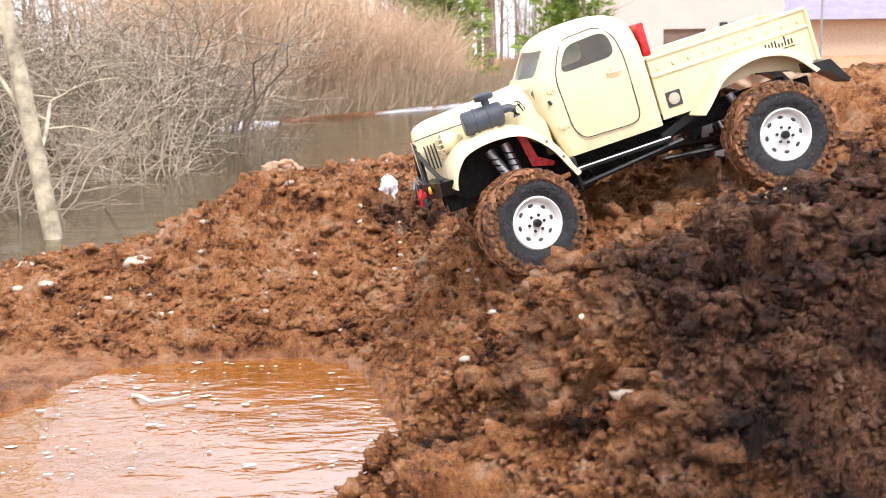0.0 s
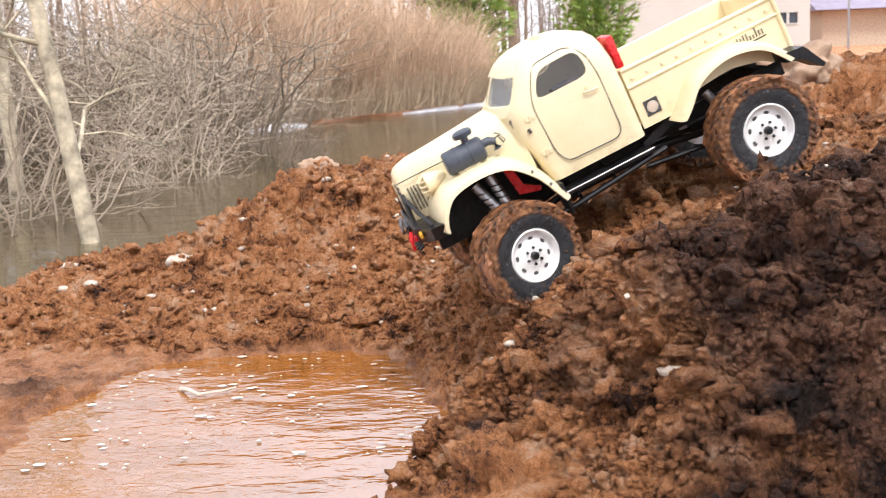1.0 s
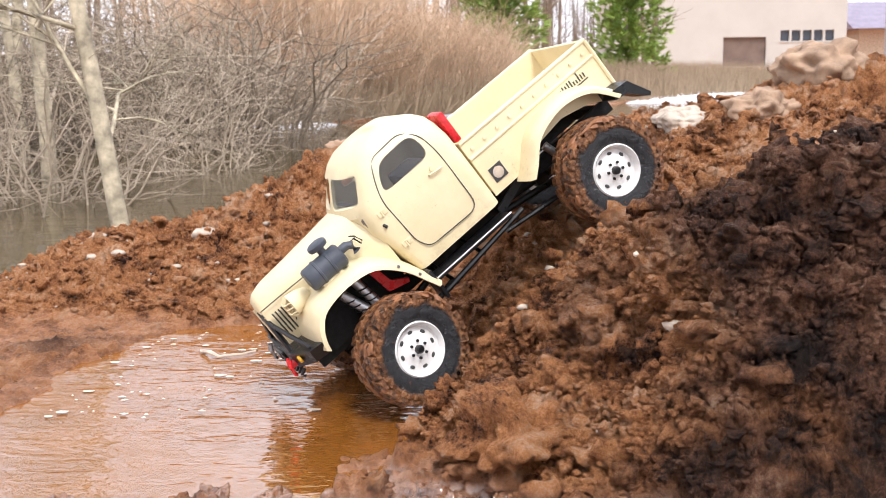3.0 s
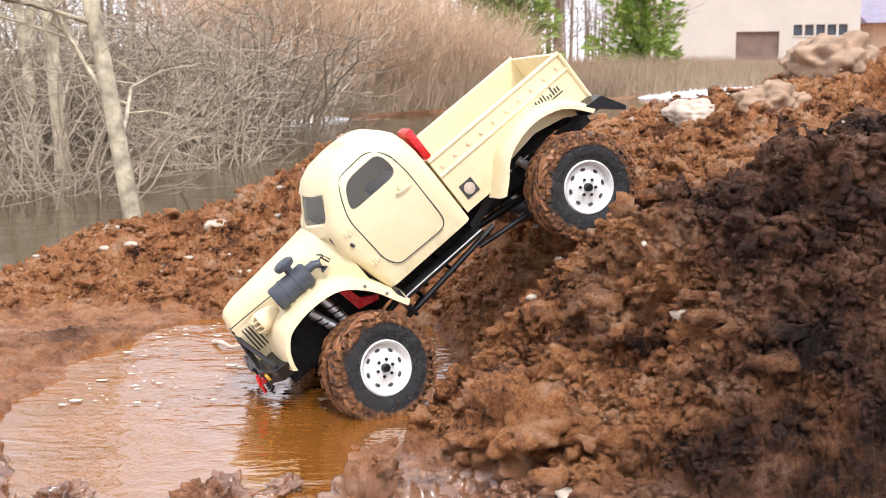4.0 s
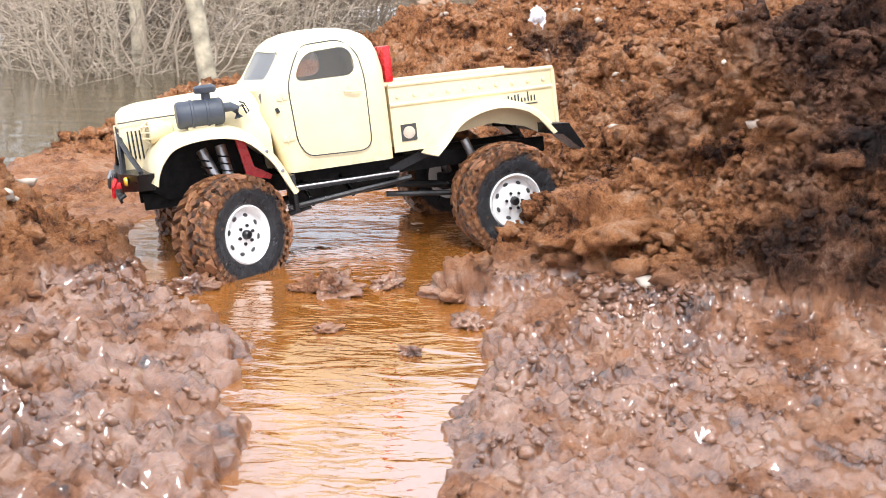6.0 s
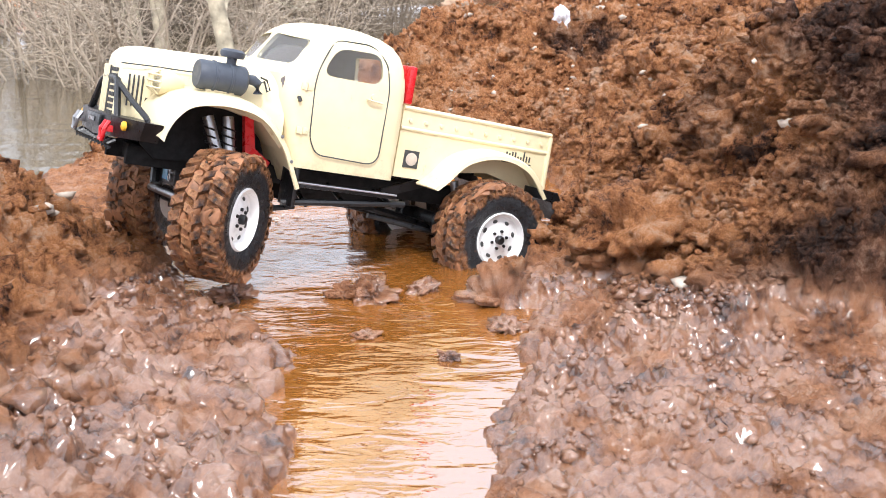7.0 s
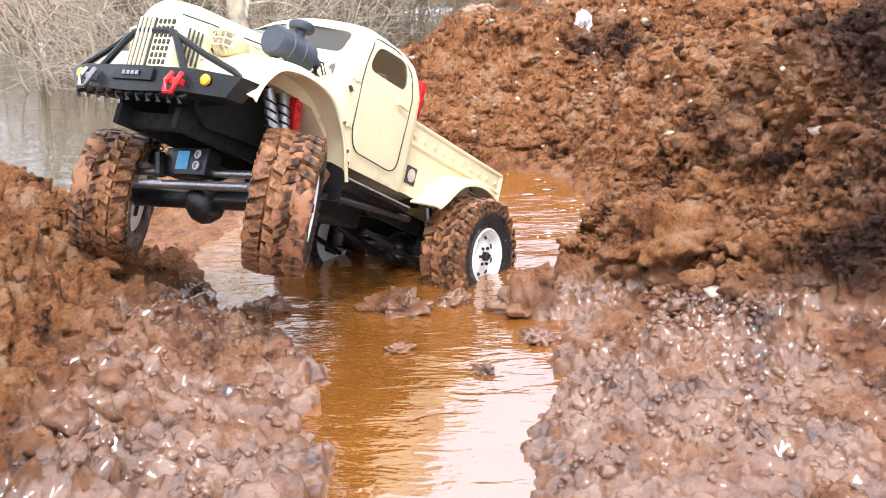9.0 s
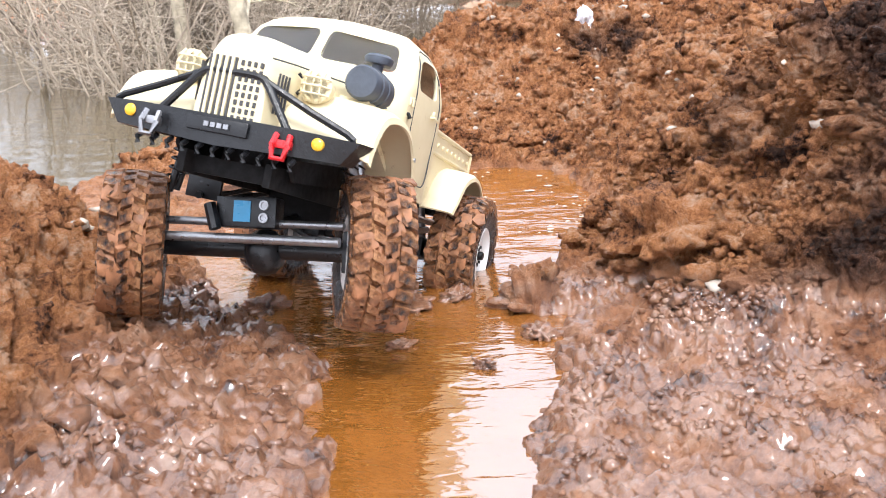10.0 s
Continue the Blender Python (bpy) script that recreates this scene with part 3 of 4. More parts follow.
for s in (-1, 1):
    b = bmesh.new()
    for k in range(4):
        tube(b, [(.238 - k * .004, s * (.0283 + k * .0008), .075), (.2385 - k * .004, s * (.0283 + k * .0008), .102)], .0009, 5)
    part("side_louvre", b, M_INK, bonnet)
    b = bmesh.new()
    tube(b, [(.216, s * .0335, .093), (.2155, s * .037, .098), (.2165, s * .037, .104), (.218, s * .033, .107)], .0013, 6)
    part("bonnet_hook", b, M_BLACK, bonnet)
    # head lamp with its wire guard
    at = Vector((.205, s * .047, .100))
    b = bmesh.new()
    lathe(b, [(.001, -.020), (.006, -.018), (.010, -.008), (.0115, 0), (.0115, .003), (.0095, .004)], 20, "X", at)
    lamp = part("headlamp", b, M_CREAM, truck)
    b = bmesh.new()
    lathe(b, [(.0096, .0015), (.008, .0045), (.004, .0062), (.0005, .0067)], 20, "X", at)
    part("lens", b, M_GLASS, lamp)
    for k in (-.0055, 0, .0055):
        for line in ([(.0035, k, -.0105), (.0095, k, -.006), (.0095, k, .006), (.0035, k, .0105)], [(.0035, -.0105, k), (.0100, -.006, k), (.0100, .006, k), (.0035, .0105, k)]):
            b = bmesh.new()
            tube(b, [at + Vector(p) for p in line], .0008, 5)
            part("guard_wire", b, M_CREAM, lamp)

# front fenders
FRONT_ARC = [(.2160, .057), (.2135, .067), (.2065, .080), (.192, .092), (.160, .0965), (.128, .0905), (.104, .068), (.0905, .043), (.084, .030)]
for s in (-1, 1):
    f = part("front_fender", arc_strip(FRONT_ARC, [(s * .030, -.06), (s * .055, -.05), (s * .078, -.03), (s * .090, -.005), (s * .096, .03), (s * .0975, .08)]), M_CREAM, truck)
    # Added black plate that stands for the shade within the arch
    b = bmesh.new()
    prism(b, [(.214, .055), (.206, .074), (.19, .086), (.16, .09), (.13, .085), (.108, .064), (.098, .04), (.2, .034), (.214, .045)], "Y", s * .040, s * .043)
    part("arch_shade_plate", b, M_ARCH, f)
    b = bmesh.new()
    box(b, (.086, min(s * .062, s * .092), .012), (.090, max(s * .062, s * .092), .046), .001)
    part("splash_flap", b, M_BLACK, f)
    for k, (x, z) in enumerate(((.11, .072), (.098, .052))):
        b = bmesh.new()
        lathe(b, [(.0001, -.001), (.0016, -.001), (.0016, .001), (.0001, .0012)], 8, "Y", (x, s * .0965, z))
        part("screw", b, M_STEEL, f)

# the bed
bed = new("bed", bpy.data.meshes.new("bed"))
bed.parent = truck
b = bmesh.new()
for s in (-1, 1):
    prism(b, [(-.021, .050), (-.062, .050), (-.076, .060), (-.127, .066), (-.162, .058), (-.180, .048), (-.1985, .052), (-.1970, .1135), (-.021, .1155)], "Y", s * .0625, s * .0655)
box(b, (-.1965, -.063, .068), (-.021, .063, .071))
box(b, (-.0245, -.063, .055), (-.021, .063, .115), .0006)
box(b, (-.1990, -.0625, .055), (-.1955, .0625, .1135), .0006)
bmesh.ops.recalc_face_normals(b, faces=b.faces)
b.to_mesh(bed.data)
b.free()
bed.data.materials.append(M_CREAM)
for s in (-1, 1):
    b = bmesh.new()
    tube(b, [(-.021, s * .0650, .1158), (-.1977, s * .0650, .1138)], .0024, 8)
    part("top_rail", b, M_CREAM, bed)
    b = bmesh.new()
    tube(b, [(-.021, s * .0655, .0965), (-.1975, s * .0655, .0955)], .0020, 8)
    part("side_rib", b, M_CREAM, bed)
    b = bmesh.new()
    tube(b, [(-.1970, s * .0655, .112), (-.1983, s * .0655, .056)], .0026, 8)
    part("corner_post", b, M_CREAM, bed)
    for k in range(10):
        b = bmesh.new()
        lathe(b, [(.0001, -.0012), (.0021, -.0010), (.0021, .0006), (.0001, .0010)], 10, "Y", (-.030 - k * .0174, s * .0665, .1045 - k * .0001))
        part("stake_hole", b, M_CREAM, bed)
    f = part("rear_fender", arc_strip([(-.050, .046), (-.062, .057), (-.085, .079), (-.124, .0885), (-.162, .079), (-.188, .052)],
                                      [(s * .064, -.03), (s * .078, -.02), (s * .090, .0), (s * .094, .04), (s * .095, .1)]), M_CREAM, bed)
    b = bmesh.new()
    box(b, (-.0455, min(s * .0655, s * .0664), .0600), (-.0295, max(s * .0655, s * .0664), .0765))
    badge = part("square_badge", b, M_INK, bed, "dark square sticker with a round emblem")
    b = bmesh.new()
    lathe(b, [(.0001, 0), (.0062, 0), (.0062, .0004), (.0001, .0004)], 20, "Y", (-.0375, s * .0666 if s > 0 else -.0670, .0683))
    part("emblem", b, M_STONE, badge)
    b = bmesh.new()
    rnd = random.Random(3)
    for k in range(10):
        x = -.143 - k * .0036
        box(b, (x - .0005, min(s * .0655, s * .0662), .083), (x + .0009, max(s * .0655, s * .0662), .087 + rnd.random() * .007))
    box(b, (-.178, min(s * .0655, s * .0662), .0800), (-.141, max(s * .0655, s * .0662), .0812))
    part("side_decal", b, M_INK, bed, "dark line-drawn sticker")
    b = bmesh.new()
    prism(b, [(-.176, .060), (-.198, .058), (-.214, .032), (-.211, .029), (-.190, .048), (-.176, .050)], "Y", s * .060, s * .094)
    part("mud_flap", b, M_BLACK, truck)
b = bmesh.new()
box(b, (-.207, -.05, .045), (-.1995, .05, .062), .002)
part("rear_bumper", b, M_BLACK, truck)

# red canister behind the cab
b = bmesh.new()
box(b, (-.0275, .036, .119), (-.0195, .068, .1545), .0025)
part("jerry_can", b, M_RED, truck)

# air cleaner on the bonnet's side
b = bmesh.new()
lathe(b, [(.0005, -.0215), (.0105, -.0215), (.0125, -.0195), (.0125, -.008), (.0133, -.0075), (.0133, -.0055), (.0125, -.005), (.0125, .006), (.0133, .0065), (.0133, .0085), (.0125, .009),
          (.0125, .0195), (.0110, .0215), (.0005, .0215)], 28, "X", (.162, .0690, .1125))
cleaner = part("air_cleaner", b, M_CANVAS, truck)
b = bmesh.new()
lathe(b, [(.0042, 0), (.0042, .008), (.0095, .0085), (.0105, .0105), (.0105, .0135), (.008, .0155), (.0005, .016)], 20, "Z", (.1545, .0685, .122))
part("intake_cap", b, M_CANVAS, cleaner)
b = bmesh.new()
tube(b, [(.142, .0690, .1150), (.133, .0690, .1150), (.1285, .0690, .1125), (.1270, .0690, .104)], .0045, 10)
part("elbow_pipe", b, M_CANVAS, cleaner)
b = bmesh.new()
box(b, (.150, .052, .095), (.175, .074, .102), .001)
part("bracket", b, M_CREAM, cleaner)

# bumper and bull bar
b = bmesh.new()
prism(b, [(.222, .098), (.236, .093), (.250, .058), (.252, 0), (.250, -.058), (.236, -.093), (.222, -.098), (.219, -.06), (.219, .06)], "Z", .058, .072)
for v in b.verts:
    if v.co.z < .06:
        v.co.y *= .88
        v.co.z -= .006 * (1 - abs(v.co.y) / .12)
bumper = part("front_bumper", b, M_BLACK, truck)
bumper.location = (-.009, 0, -.006)
b = bmesh.new()
tube(b, [(.246, .046, .070), (.2440, .027, .0955), (.2430, .0215, .1010), (.2430, .015, .1025), (.2430, -.015, .1025), (.2430, -.0215, .1010), (.2440, -.027, .0955), (.246, -.046, .070)], .0029, 8)
for s in (-1, 1):
    tube(b, [(.2435, s * .0225, .100), (.238, s * .056, .086), (.2335, s * .082, .0765), (.2325, s * .0865, .0735), (.2325, s * .0875, .068)], .0025, 8)
part("bull_bar", b, M_BLACK, bumper)
for k in range(11):
    b = bmesh.new()
    y = -.055 + k * .011
    tube(b, [(.2475, y, .052), (.2535, y, .0485), (.2515, y, .045)], .0019, 6)
    part("skid_tooth", b, M_BLACK, bumper)
b = bmesh.new()
box(b, (.2505, -.022, .0600), (.2545, .022, .0700), .0015)
for y in (-.008, -.003, .003, .008):
    box(b, (.2545, y - .0016, .0630), (.2552, y + .0016, .0668))
part("winch_fairlead", b, M_BLACK, bumper)
for y in (-.007, -.0023, .0023, .007):
    b = bmesh.new()
    box(b, (.2550, y - .0017, .0633), (.2558, y + .0017, .0665))
    part("badge_bar", b, M_STEEL, bumper)
for s, mt in ((1, M_RED), (-1, M_STEEL)):
    b = bmesh.new()
    box(b, (.248, s * .047 - .006, .058), (.2555, s * .047 + .006, .0635), .001)
    tube(b, [(.2535, s * .047 - .0045, .067), (.257, s * .047 - .0055, .060), (.2575, s * .047 - .004, .051), (.2575, s * .047 + .004, .051), (.257, s * .047 + .0055, .060), (.2535, s * .047 + .0045, .067)], .0020, 6)
    part("shackle", b, mt, bumper)
    b = bmesh.new()
    lathe(b, [(.0001, .0), (.0042, .0), (.0042, .0022), (.0030, .0032), (.0001, .0034)], 14, "X", (.2445, s * .068, .0655))
    part("fog_lamp", b, M_AMBER, bumper)

# chassis
b = bmesh.new()
for s in (-1, 1):
    box(b, (-.195, s * .032 - .003, .026), (.222, s * .032 + .003, .042), .001)
for x in (-.185, -.06, .05, .20):
    box(b, (x, -.032, .028), (x + .008, .032, .040))
box(b, (-.03, -.028, .010), (.075, .028, .044), .004)
box(b, (.10, -.022, .036), (.185, .022, .062), .004)
chassis = part("chassis", b, M_ARCH, truck)
for s in (-1, 1):
    b = bmesh.new()
    box(b, (-.016, s * .074 - .014, .030), (.086, s * .074 + .014, .0335), .0008)
    board = part("running_board", b, M_BLACK, truck)
    b = bmesh.new()
    tube(b, [(-.016, s * .0885, .034), (.087, s * .0885, .034)], .0010, 6)
    part("trim_strip", b, M_STEEL, board)
    b = bmesh.new()
    tube(b, [(-.030, s * .080, .026), (.080, s * .082, .016), (.094, s * .078, .014)], .0030, 8)
    for x in (-.02, .03, .07):
        tube(b, [(x, s * .080, .023 - (x + .03) * .09), (x, s * .034, .032)], .0022, 6)
    part("rock_slider", b, M_BLACK, truck)
    b = bmesh.new()
    tube(b, [(-.012, s * .046, .008), (-.112, s * .052, -.004)], .0028, 8)
    part("lower_link", b, M_BLACK, truck)
    b = bmesh.new()
    tube(b, [(.066, s * .046, .008), (.140, s * .05, -.006)], .0028, 8)
    part("lower_link", b, M_BLACK, truck)
    b = bmesh.new()
    prism(b, [(-.016, .030), (-.024, .030), (-.072, .046), (-.072, .052), (-.062, .052), (-.016, .036)], "Y", s * .055, s * .058)
    part("side_brace", b, M_BLACK, truck)
    for x, z0, x2 in ((.165, .078, .153), (.147, .080, .143)):
        b = bmesh.new()
        tube(b, [(x, s * .060, z0), (x2, s * .068, z0 - .034)], .0052, 12)
        shock = part("front_shock", b, M_STEEL, truck)
        b = bmesh.new()
        tube(b, [(x2, s * .068, z0 - .034), (x2 - .003, s * .074, z0 - .066)], .0030, 8)
        part("shock_rod", b, M_BLACK, shock)
        b = bmesh.new()
        p, q = Vector((x, s * .060, z0)), Vector((x2 - .002, s * .0715, z0 - .055))
        tube(b, [p.lerp(q, .15 + .85 * k / 48) + Vector((math.cos(k * .9), math.sin(k * .9), 0)) * .0062 for k in range(49)], .0008, 4)
        part("spring", b, M_BLACK, shock)
    b = bmesh.new()
    prism(b, [(.132, .083), (.124, .083), (.118, .056), (.102, .046), (.104, .042), (.126, .048)], "Y", s * .054, s * .061)
    part("shock_tower", b, M_RED, truck)
    b = bmesh.new()
    tube(b, [(-.10, s * .05, .052), (-.118, s * .058, .0)], .0046, 10)
    part("rear_shock", b, M_STEEL, truck)
b = bmesh.new()
tube(b, [(-.03, 0, .012), (-.105, 0, .0)], .0040, 8)
part("driveshaft", b, M_BLACK, truck)
b = bmesh.new()
tube(b, [(.07, 0, .012), (.14, 0, .0)], .0040, 8)
part("driveshaft", b, M_BLACK, truck)


def build_axle(name, x, steer):
    b = bmesh.new()
    tube(b, [(0, -.088, 0), (0, -.04, 0), (0, .04, 0), (0, .088, 0)], .0075, 10)
    bmesh.ops.create_icosphere(b, subdivisions=2, radius=.018, matrix=Matrix.Translation((0, .012, -.002)) @ Matrix.Diagonal((1, .85, 1, 1)))
    for s in (-1, 1):
        box(b, (-.011, s * .08 - .006, -.015), (.011, s * .08 + .006, .015), .002)
    ob = part(name, b, M_BLACK, truck)
    if steer:
        for z, dx, r in ((.006, .022, .0036), (.018, .014, .003)):
            b = bmesh.new()
            tube(b, [(dx, -.076, z), (dx, .076, z)], r, 10)
            part("steering_rod", b, M_STEEL, ob)
        b = bmesh.new()
        box(b, (.008, -.018, .014), (.024, .028, .036), .0015)
        servo = part("steering_servo", b, M_BLACK, ob)
        b = bmesh.new()
        box(b, (.0242, -.004, .018), (.0248, .009, .033))
        part("servo_label", b, M_BLUE, ob)
        b = bmesh.new()
        tube(b, [(.026, -.022, .030), (.027, -.016, .012)], .0045, 8)
        part("servo_horn", b, M_BLACK, ob)
        for y, z in ((.0195, .021), (.0195, .030)):
            b = bmesh.new()
            lathe(b, [(.0001, .0018), (.0022, .0018), (.0024, .003), (.0036, .003), (.0036, 0)], 12, "X", (.0235, y, z))
            part("screw", b, M_STEEL, ob)
    else:
        for s in (-1, 1):
            b = bmesh.new()
            box(b, (.0, s * .052 - .008, -.01), (.022, s * .052 + .008, .008), .002)
            part("link_mount", b, M_BLACK, ob)
    ob.location = (x, 0, 0)
    return ob


front_axle = build_axle("front_axle", .151, True)
rear_axle = build_axle("rear_axle", -.124, False)

# wheels
R_TYRE, W_TYRE = .0555, .0235


def build_wheel():
    b = bmesh.new()
    prof = [(.0262, -.019), (.030, -.0215), (.038, -.0232), (.046, -.0225), (.0500, -.0195), (.0515, -.010), (.0518, 0), (.0515, .010), (.0500, .0195), (.046, .0225), (.038, .0232), (.030, .0215), (.0262, .019)]
    n = 56
    loft(b, [[(math.cos(2 * math.pi * k / n) * q, a, math.sin(2 * math.pi * k / n) * q) for k in range(n)] for q, a in prof + prof[:1]], cap=False)
    bmesh.ops.remove_doubles(b, verts=b.verts, dist=1e-6)
    rnd = random.Random(5)
    w = part("wheel", b, M_TYRE, truck, "mud-caked black rubber off-road wheel")
    b = bmesh.new()
    for k in range(40):
        a = 2 * math.pi * k / 40
        for s in (-1, 1):
            m = Matrix.Rotation(a, 4, "Y") @ Matrix.Translation((0, s * .0226, .0455))
            box(b, (-.0016, -.0007, -.003), (.0016, .0007, .003), 0, m)
    tagged(part("sidewall_ribs", b, M_TYRE, w), kind="stuff")
    cake = bmesh.new()
    for k in range(90):
        a, y = rnd.random() * 6.283, rnd.uniform(-.021, .021)
        q = rnd.uniform(.0025, .0062)
        m = Matrix.Rotation(a, 4, "Y") @ Matrix.Translation((0, y, .0525)) @ Matrix.Diagonal((q * 1.6, q * 1.2, q * .6, 1))
        for v in bmesh.ops.create_icosphere(cake, subdivisions=1, radius=1.0, matrix=m)["verts"]:
            v.co += Vector((rnd.uniform(-1, 1), rnd.uniform(-1, 1), rnd.uniform(-1, 1))) * q * .3
    tagged(part("caked_mud", cake, M_MUDCAKE, w, "orange-brown mud caked on the tread"), kind="stuff")
    for row, (y0, y1, off, hgt) in enumerate(((-.0225, -.0105, 0.0, .0042), (-.0085, .0005, .5, .0038), (-.0005, .0085, 0.0, .0038), (.0105, .0225, .5, .0042))):
        b = bmesh.new()
        wd, skew = (.0046 if row in (0, 3) else .0040), (.0022 if row % 2 else -.0022)
        vs = []
        for yy, dx in ((y0, -skew), (y1, skew)):
            for ww in (-wd, wd):
                for q in (.0490, .0517 + hgt):
                    edge = .0022 if (row in (0, 3) and abs(yy) > .02 and q > .05) else 0
                    vs.append(b.verts.new((ww * (.86 if q > .05 else 1) + dx, yy * (1 if q < .05 else .97), q - edge)))
        for f in ((0, 1, 3, 2), (4, 6, 7, 5), (0, 4, 5, 1), (2, 3, 7, 6), (1, 5, 7, 3)):
            b.faces.new([vs[i] for i in f])
        me = to_mesh(b, "tread_lug", M_TYRE, False)
        for k in range(26):
            ob = new("tread_lug", me)
            ob.parent = w
            ob.matrix_basis = Matrix.Rotation(2 * math.pi * (k + off) / 26, 4, "Y")
    b = bmesh.new()
    lathe(b, [(.0255, -.0195), (.0278, -.0195), (.0278, .0195), (.0262, .0212), (.0250, .0200), (.0235, .0140), (.0215, .0128), (.0120, .0155), (.0105, .0165), (.0001, .0165)], 40, "Y")
    rim = part("rim", b, M_RIM, w, "white painted steel rim")
    for k in range(8):
        b = bmesh.new()
        m = Matrix.Rotation(2 * math.pi * k / 8, 4, "Y") @ Matrix.Translation((0, .0141, .0180)) @ Matrix.Diagonal((.0029, .0009, .0018, 1))
        bmesh.ops.create_icosphere(b, subdivisions=2, radius=1.0, matrix=m)
        part("rim_hole", b, M_INK, w)
    for k in range(6):
        b = bmesh.new()
        a = 2 * math.pi * (k + .5) / 6
        lathe(b, [(.0001, 0), (.0016, 0), (.0015, .0024), (.0001, .0026)], 6, "Y", (math.sin(a) * .0085, .0160, math.cos(a) * .0085))
        part("lug_nut", b, M_BLACK, w)
    b = bmesh.new()
    lathe(b, [(.0001, 0), (.0045, 0), (.0042, .0045), (.0030, .0058), (.0001, .006)], 12, "Y", (0, .0160, 0))
    part("hub", b, M_BLACK, w)
    return w


wheel = build_wheel()
wheels = [(wheel, 0, 1)] + [(copy_thing(wheel, pose(0, 0, 0)), k, s) for k, s in ((0, -1), (1, 1), (1, -1))]
AXLES = ((.151, .094, front_axle), (-.124, .094, rear_axle))
# seconds, front rise, front axle roll, rear rise, rear axle roll, steering
RIDE = [(0.0, -.002, 0, -.003, 2, 14), (1.0, -.003, 0, -.003, 2, 16), (1.5, 0, 0, -.001, 1, 14), (2.5, 0, 0, 0, 0, 11), (4.0, .001, 0, 0, 0, 14), (4.5, 0, 0, 0, 0, 16), (5.0, 0, 0, 0, 0, 24), (5.5, 0, 0, -.002, -2, 34),
        (6.0, 0, 0, -.003, -3, 34), (7.5, -.006, 2, .010, 2, 48), (8.0, -.012, 2, .013, 2, 44), (8.5, -.013, 3, .013, 2, 38), (9.0, -.013, 4, .013, 2, 36), (9.5, -.016, 6, .012, 2, 31), (10.0, -.0175, 9, .010, 2, 26)]


def ride(t):
    ts = [r[0] for r in RIDE]
    return [float(np.interp(t, ts, [r[k] for r in RIDE])) for k in range(1, 6)]


def drive():
    times = [k / 10 for k in range(101)]
    P = np.array([[np.interp(t, [r[0] for r in TRUCK], [r[k] for r in TRUCK]) for k in (1, 2, 3)] for t in times])
    gone = np.concatenate([[0], np.cumsum(np.linalg.norm(np.diff(P, axis=0), axis=1))])
    keep = range(0, 101, 2)
    for (x, y, axle), k in zip(AXLES, (0, 1)):
        rows = []
        for i in keep:
            v = ride(times[i])
            rows.append((times[i], pose(x, 0, v[2 * k], v[2 * k + 1], 0, 0)))
        walk(axle, rows)
    for w, k, s in wheels:
        x, y, axle = AXLES[k]
        rows = []
        for i in keep:
            v = ride(times[i])
            steer = v[4] if k == 0 else 0
            m = pose(x, 0, v[2 * k], v[2 * k + 1], 0, 0) @ pose(0, s * y, 0, 0, 0, steer + (0 if s > 0 else 180))
            rows.append((times[i], m @ pose(0, 0, 0, 0, s * math.degrees(gone[i] / (R_TYRE * SIZE)) + 40 * k, 0)))
        walk(w, rows)

# ---- trees, bushes and the far bank ----
def floor_at(x, y):
    return float(ground_smooth(np.array([x]), np.array([y]))[0])


def limb(V, F, a, b, r0, r1, bend, rnd, n=5, sides=5, sag=0.0):
    """A tapered, slightly crooked limb; gives the points along it."""
    a, b = Vector(a), Vector(b)
    pts = []
    L = (b - a).length
    off = Vector((0, 0, 0))
    for i in range(n + 1):
        u = i / n
        if 0 < i:
            off += Vector((rnd.uniform(-1, 1), rnd.uniform(-1, 1), rnd.uniform(-1, 1))) * bend * L / n
        pts.append(a.lerp(b, u) + off - Vector((0, 0, sag * L * u * u)))
    base = len(V)
    d = (b - a).normalized()
    s = d.cross(Vector((0, 0, 1)) if abs(d.z) < .9 else Vector((1, 0, 0))).normalized()
    t = s.cross(d)
    for i, p in enumerate(pts):
        r = r0 + (r1 - r0) * i / n
        for k in range(sides):
            c = 2 * math.pi * k / sides
            V.append(p + (s * math.cos(c) + t * math.sin(c)) * r)
    for i in range(n):
        for k in range(sides):
            q = base + i * sides
            F.append((q + k, q + (k + 1) % sides, q + sides + (k + 1) % sides, q + sides + k))
    return pts


def mesh_of(name, V, F, material):
    me = bpy.data.meshes.new(name)
    me.from_pydata([tuple(v) for v in V], [], F)
    me.materials.append(material)
    me.shade_smooth()
    return me


def branches(V, F, pts, r, depth, rnd, length, spread=.8, droop=.1, count=6, start=.3):
    for i in range(count):
        u = start + (1 - start) * (i + rnd.random()) / count
        k = min(int(u * (len(pts) - 1)), len(pts) - 2)
        p = pts[k].lerp(pts[k + 1], u * (len(pts) - 1) - k)
        d = (pts[k + 1] - pts[k]).normalized()
        side = Vector((rnd.uniform(-1, 1), rnd.uniform(-1, 1), rnd.uniform(-.2, .6))).normalized()
        e = p + (d * (1 - spread) + side * spread).normalized() * length * rnd.uniform(.5, 1.1)
        sub = limb(V, F, p, e, r * .8, r * .25, .22, rnd, 5, 4 if depth else 3, droop)
        if depth:
            branches(V, F, sub, r * .42, depth - 1, rnd, length * .55, spread, droop, max(3, count - 1), .2)


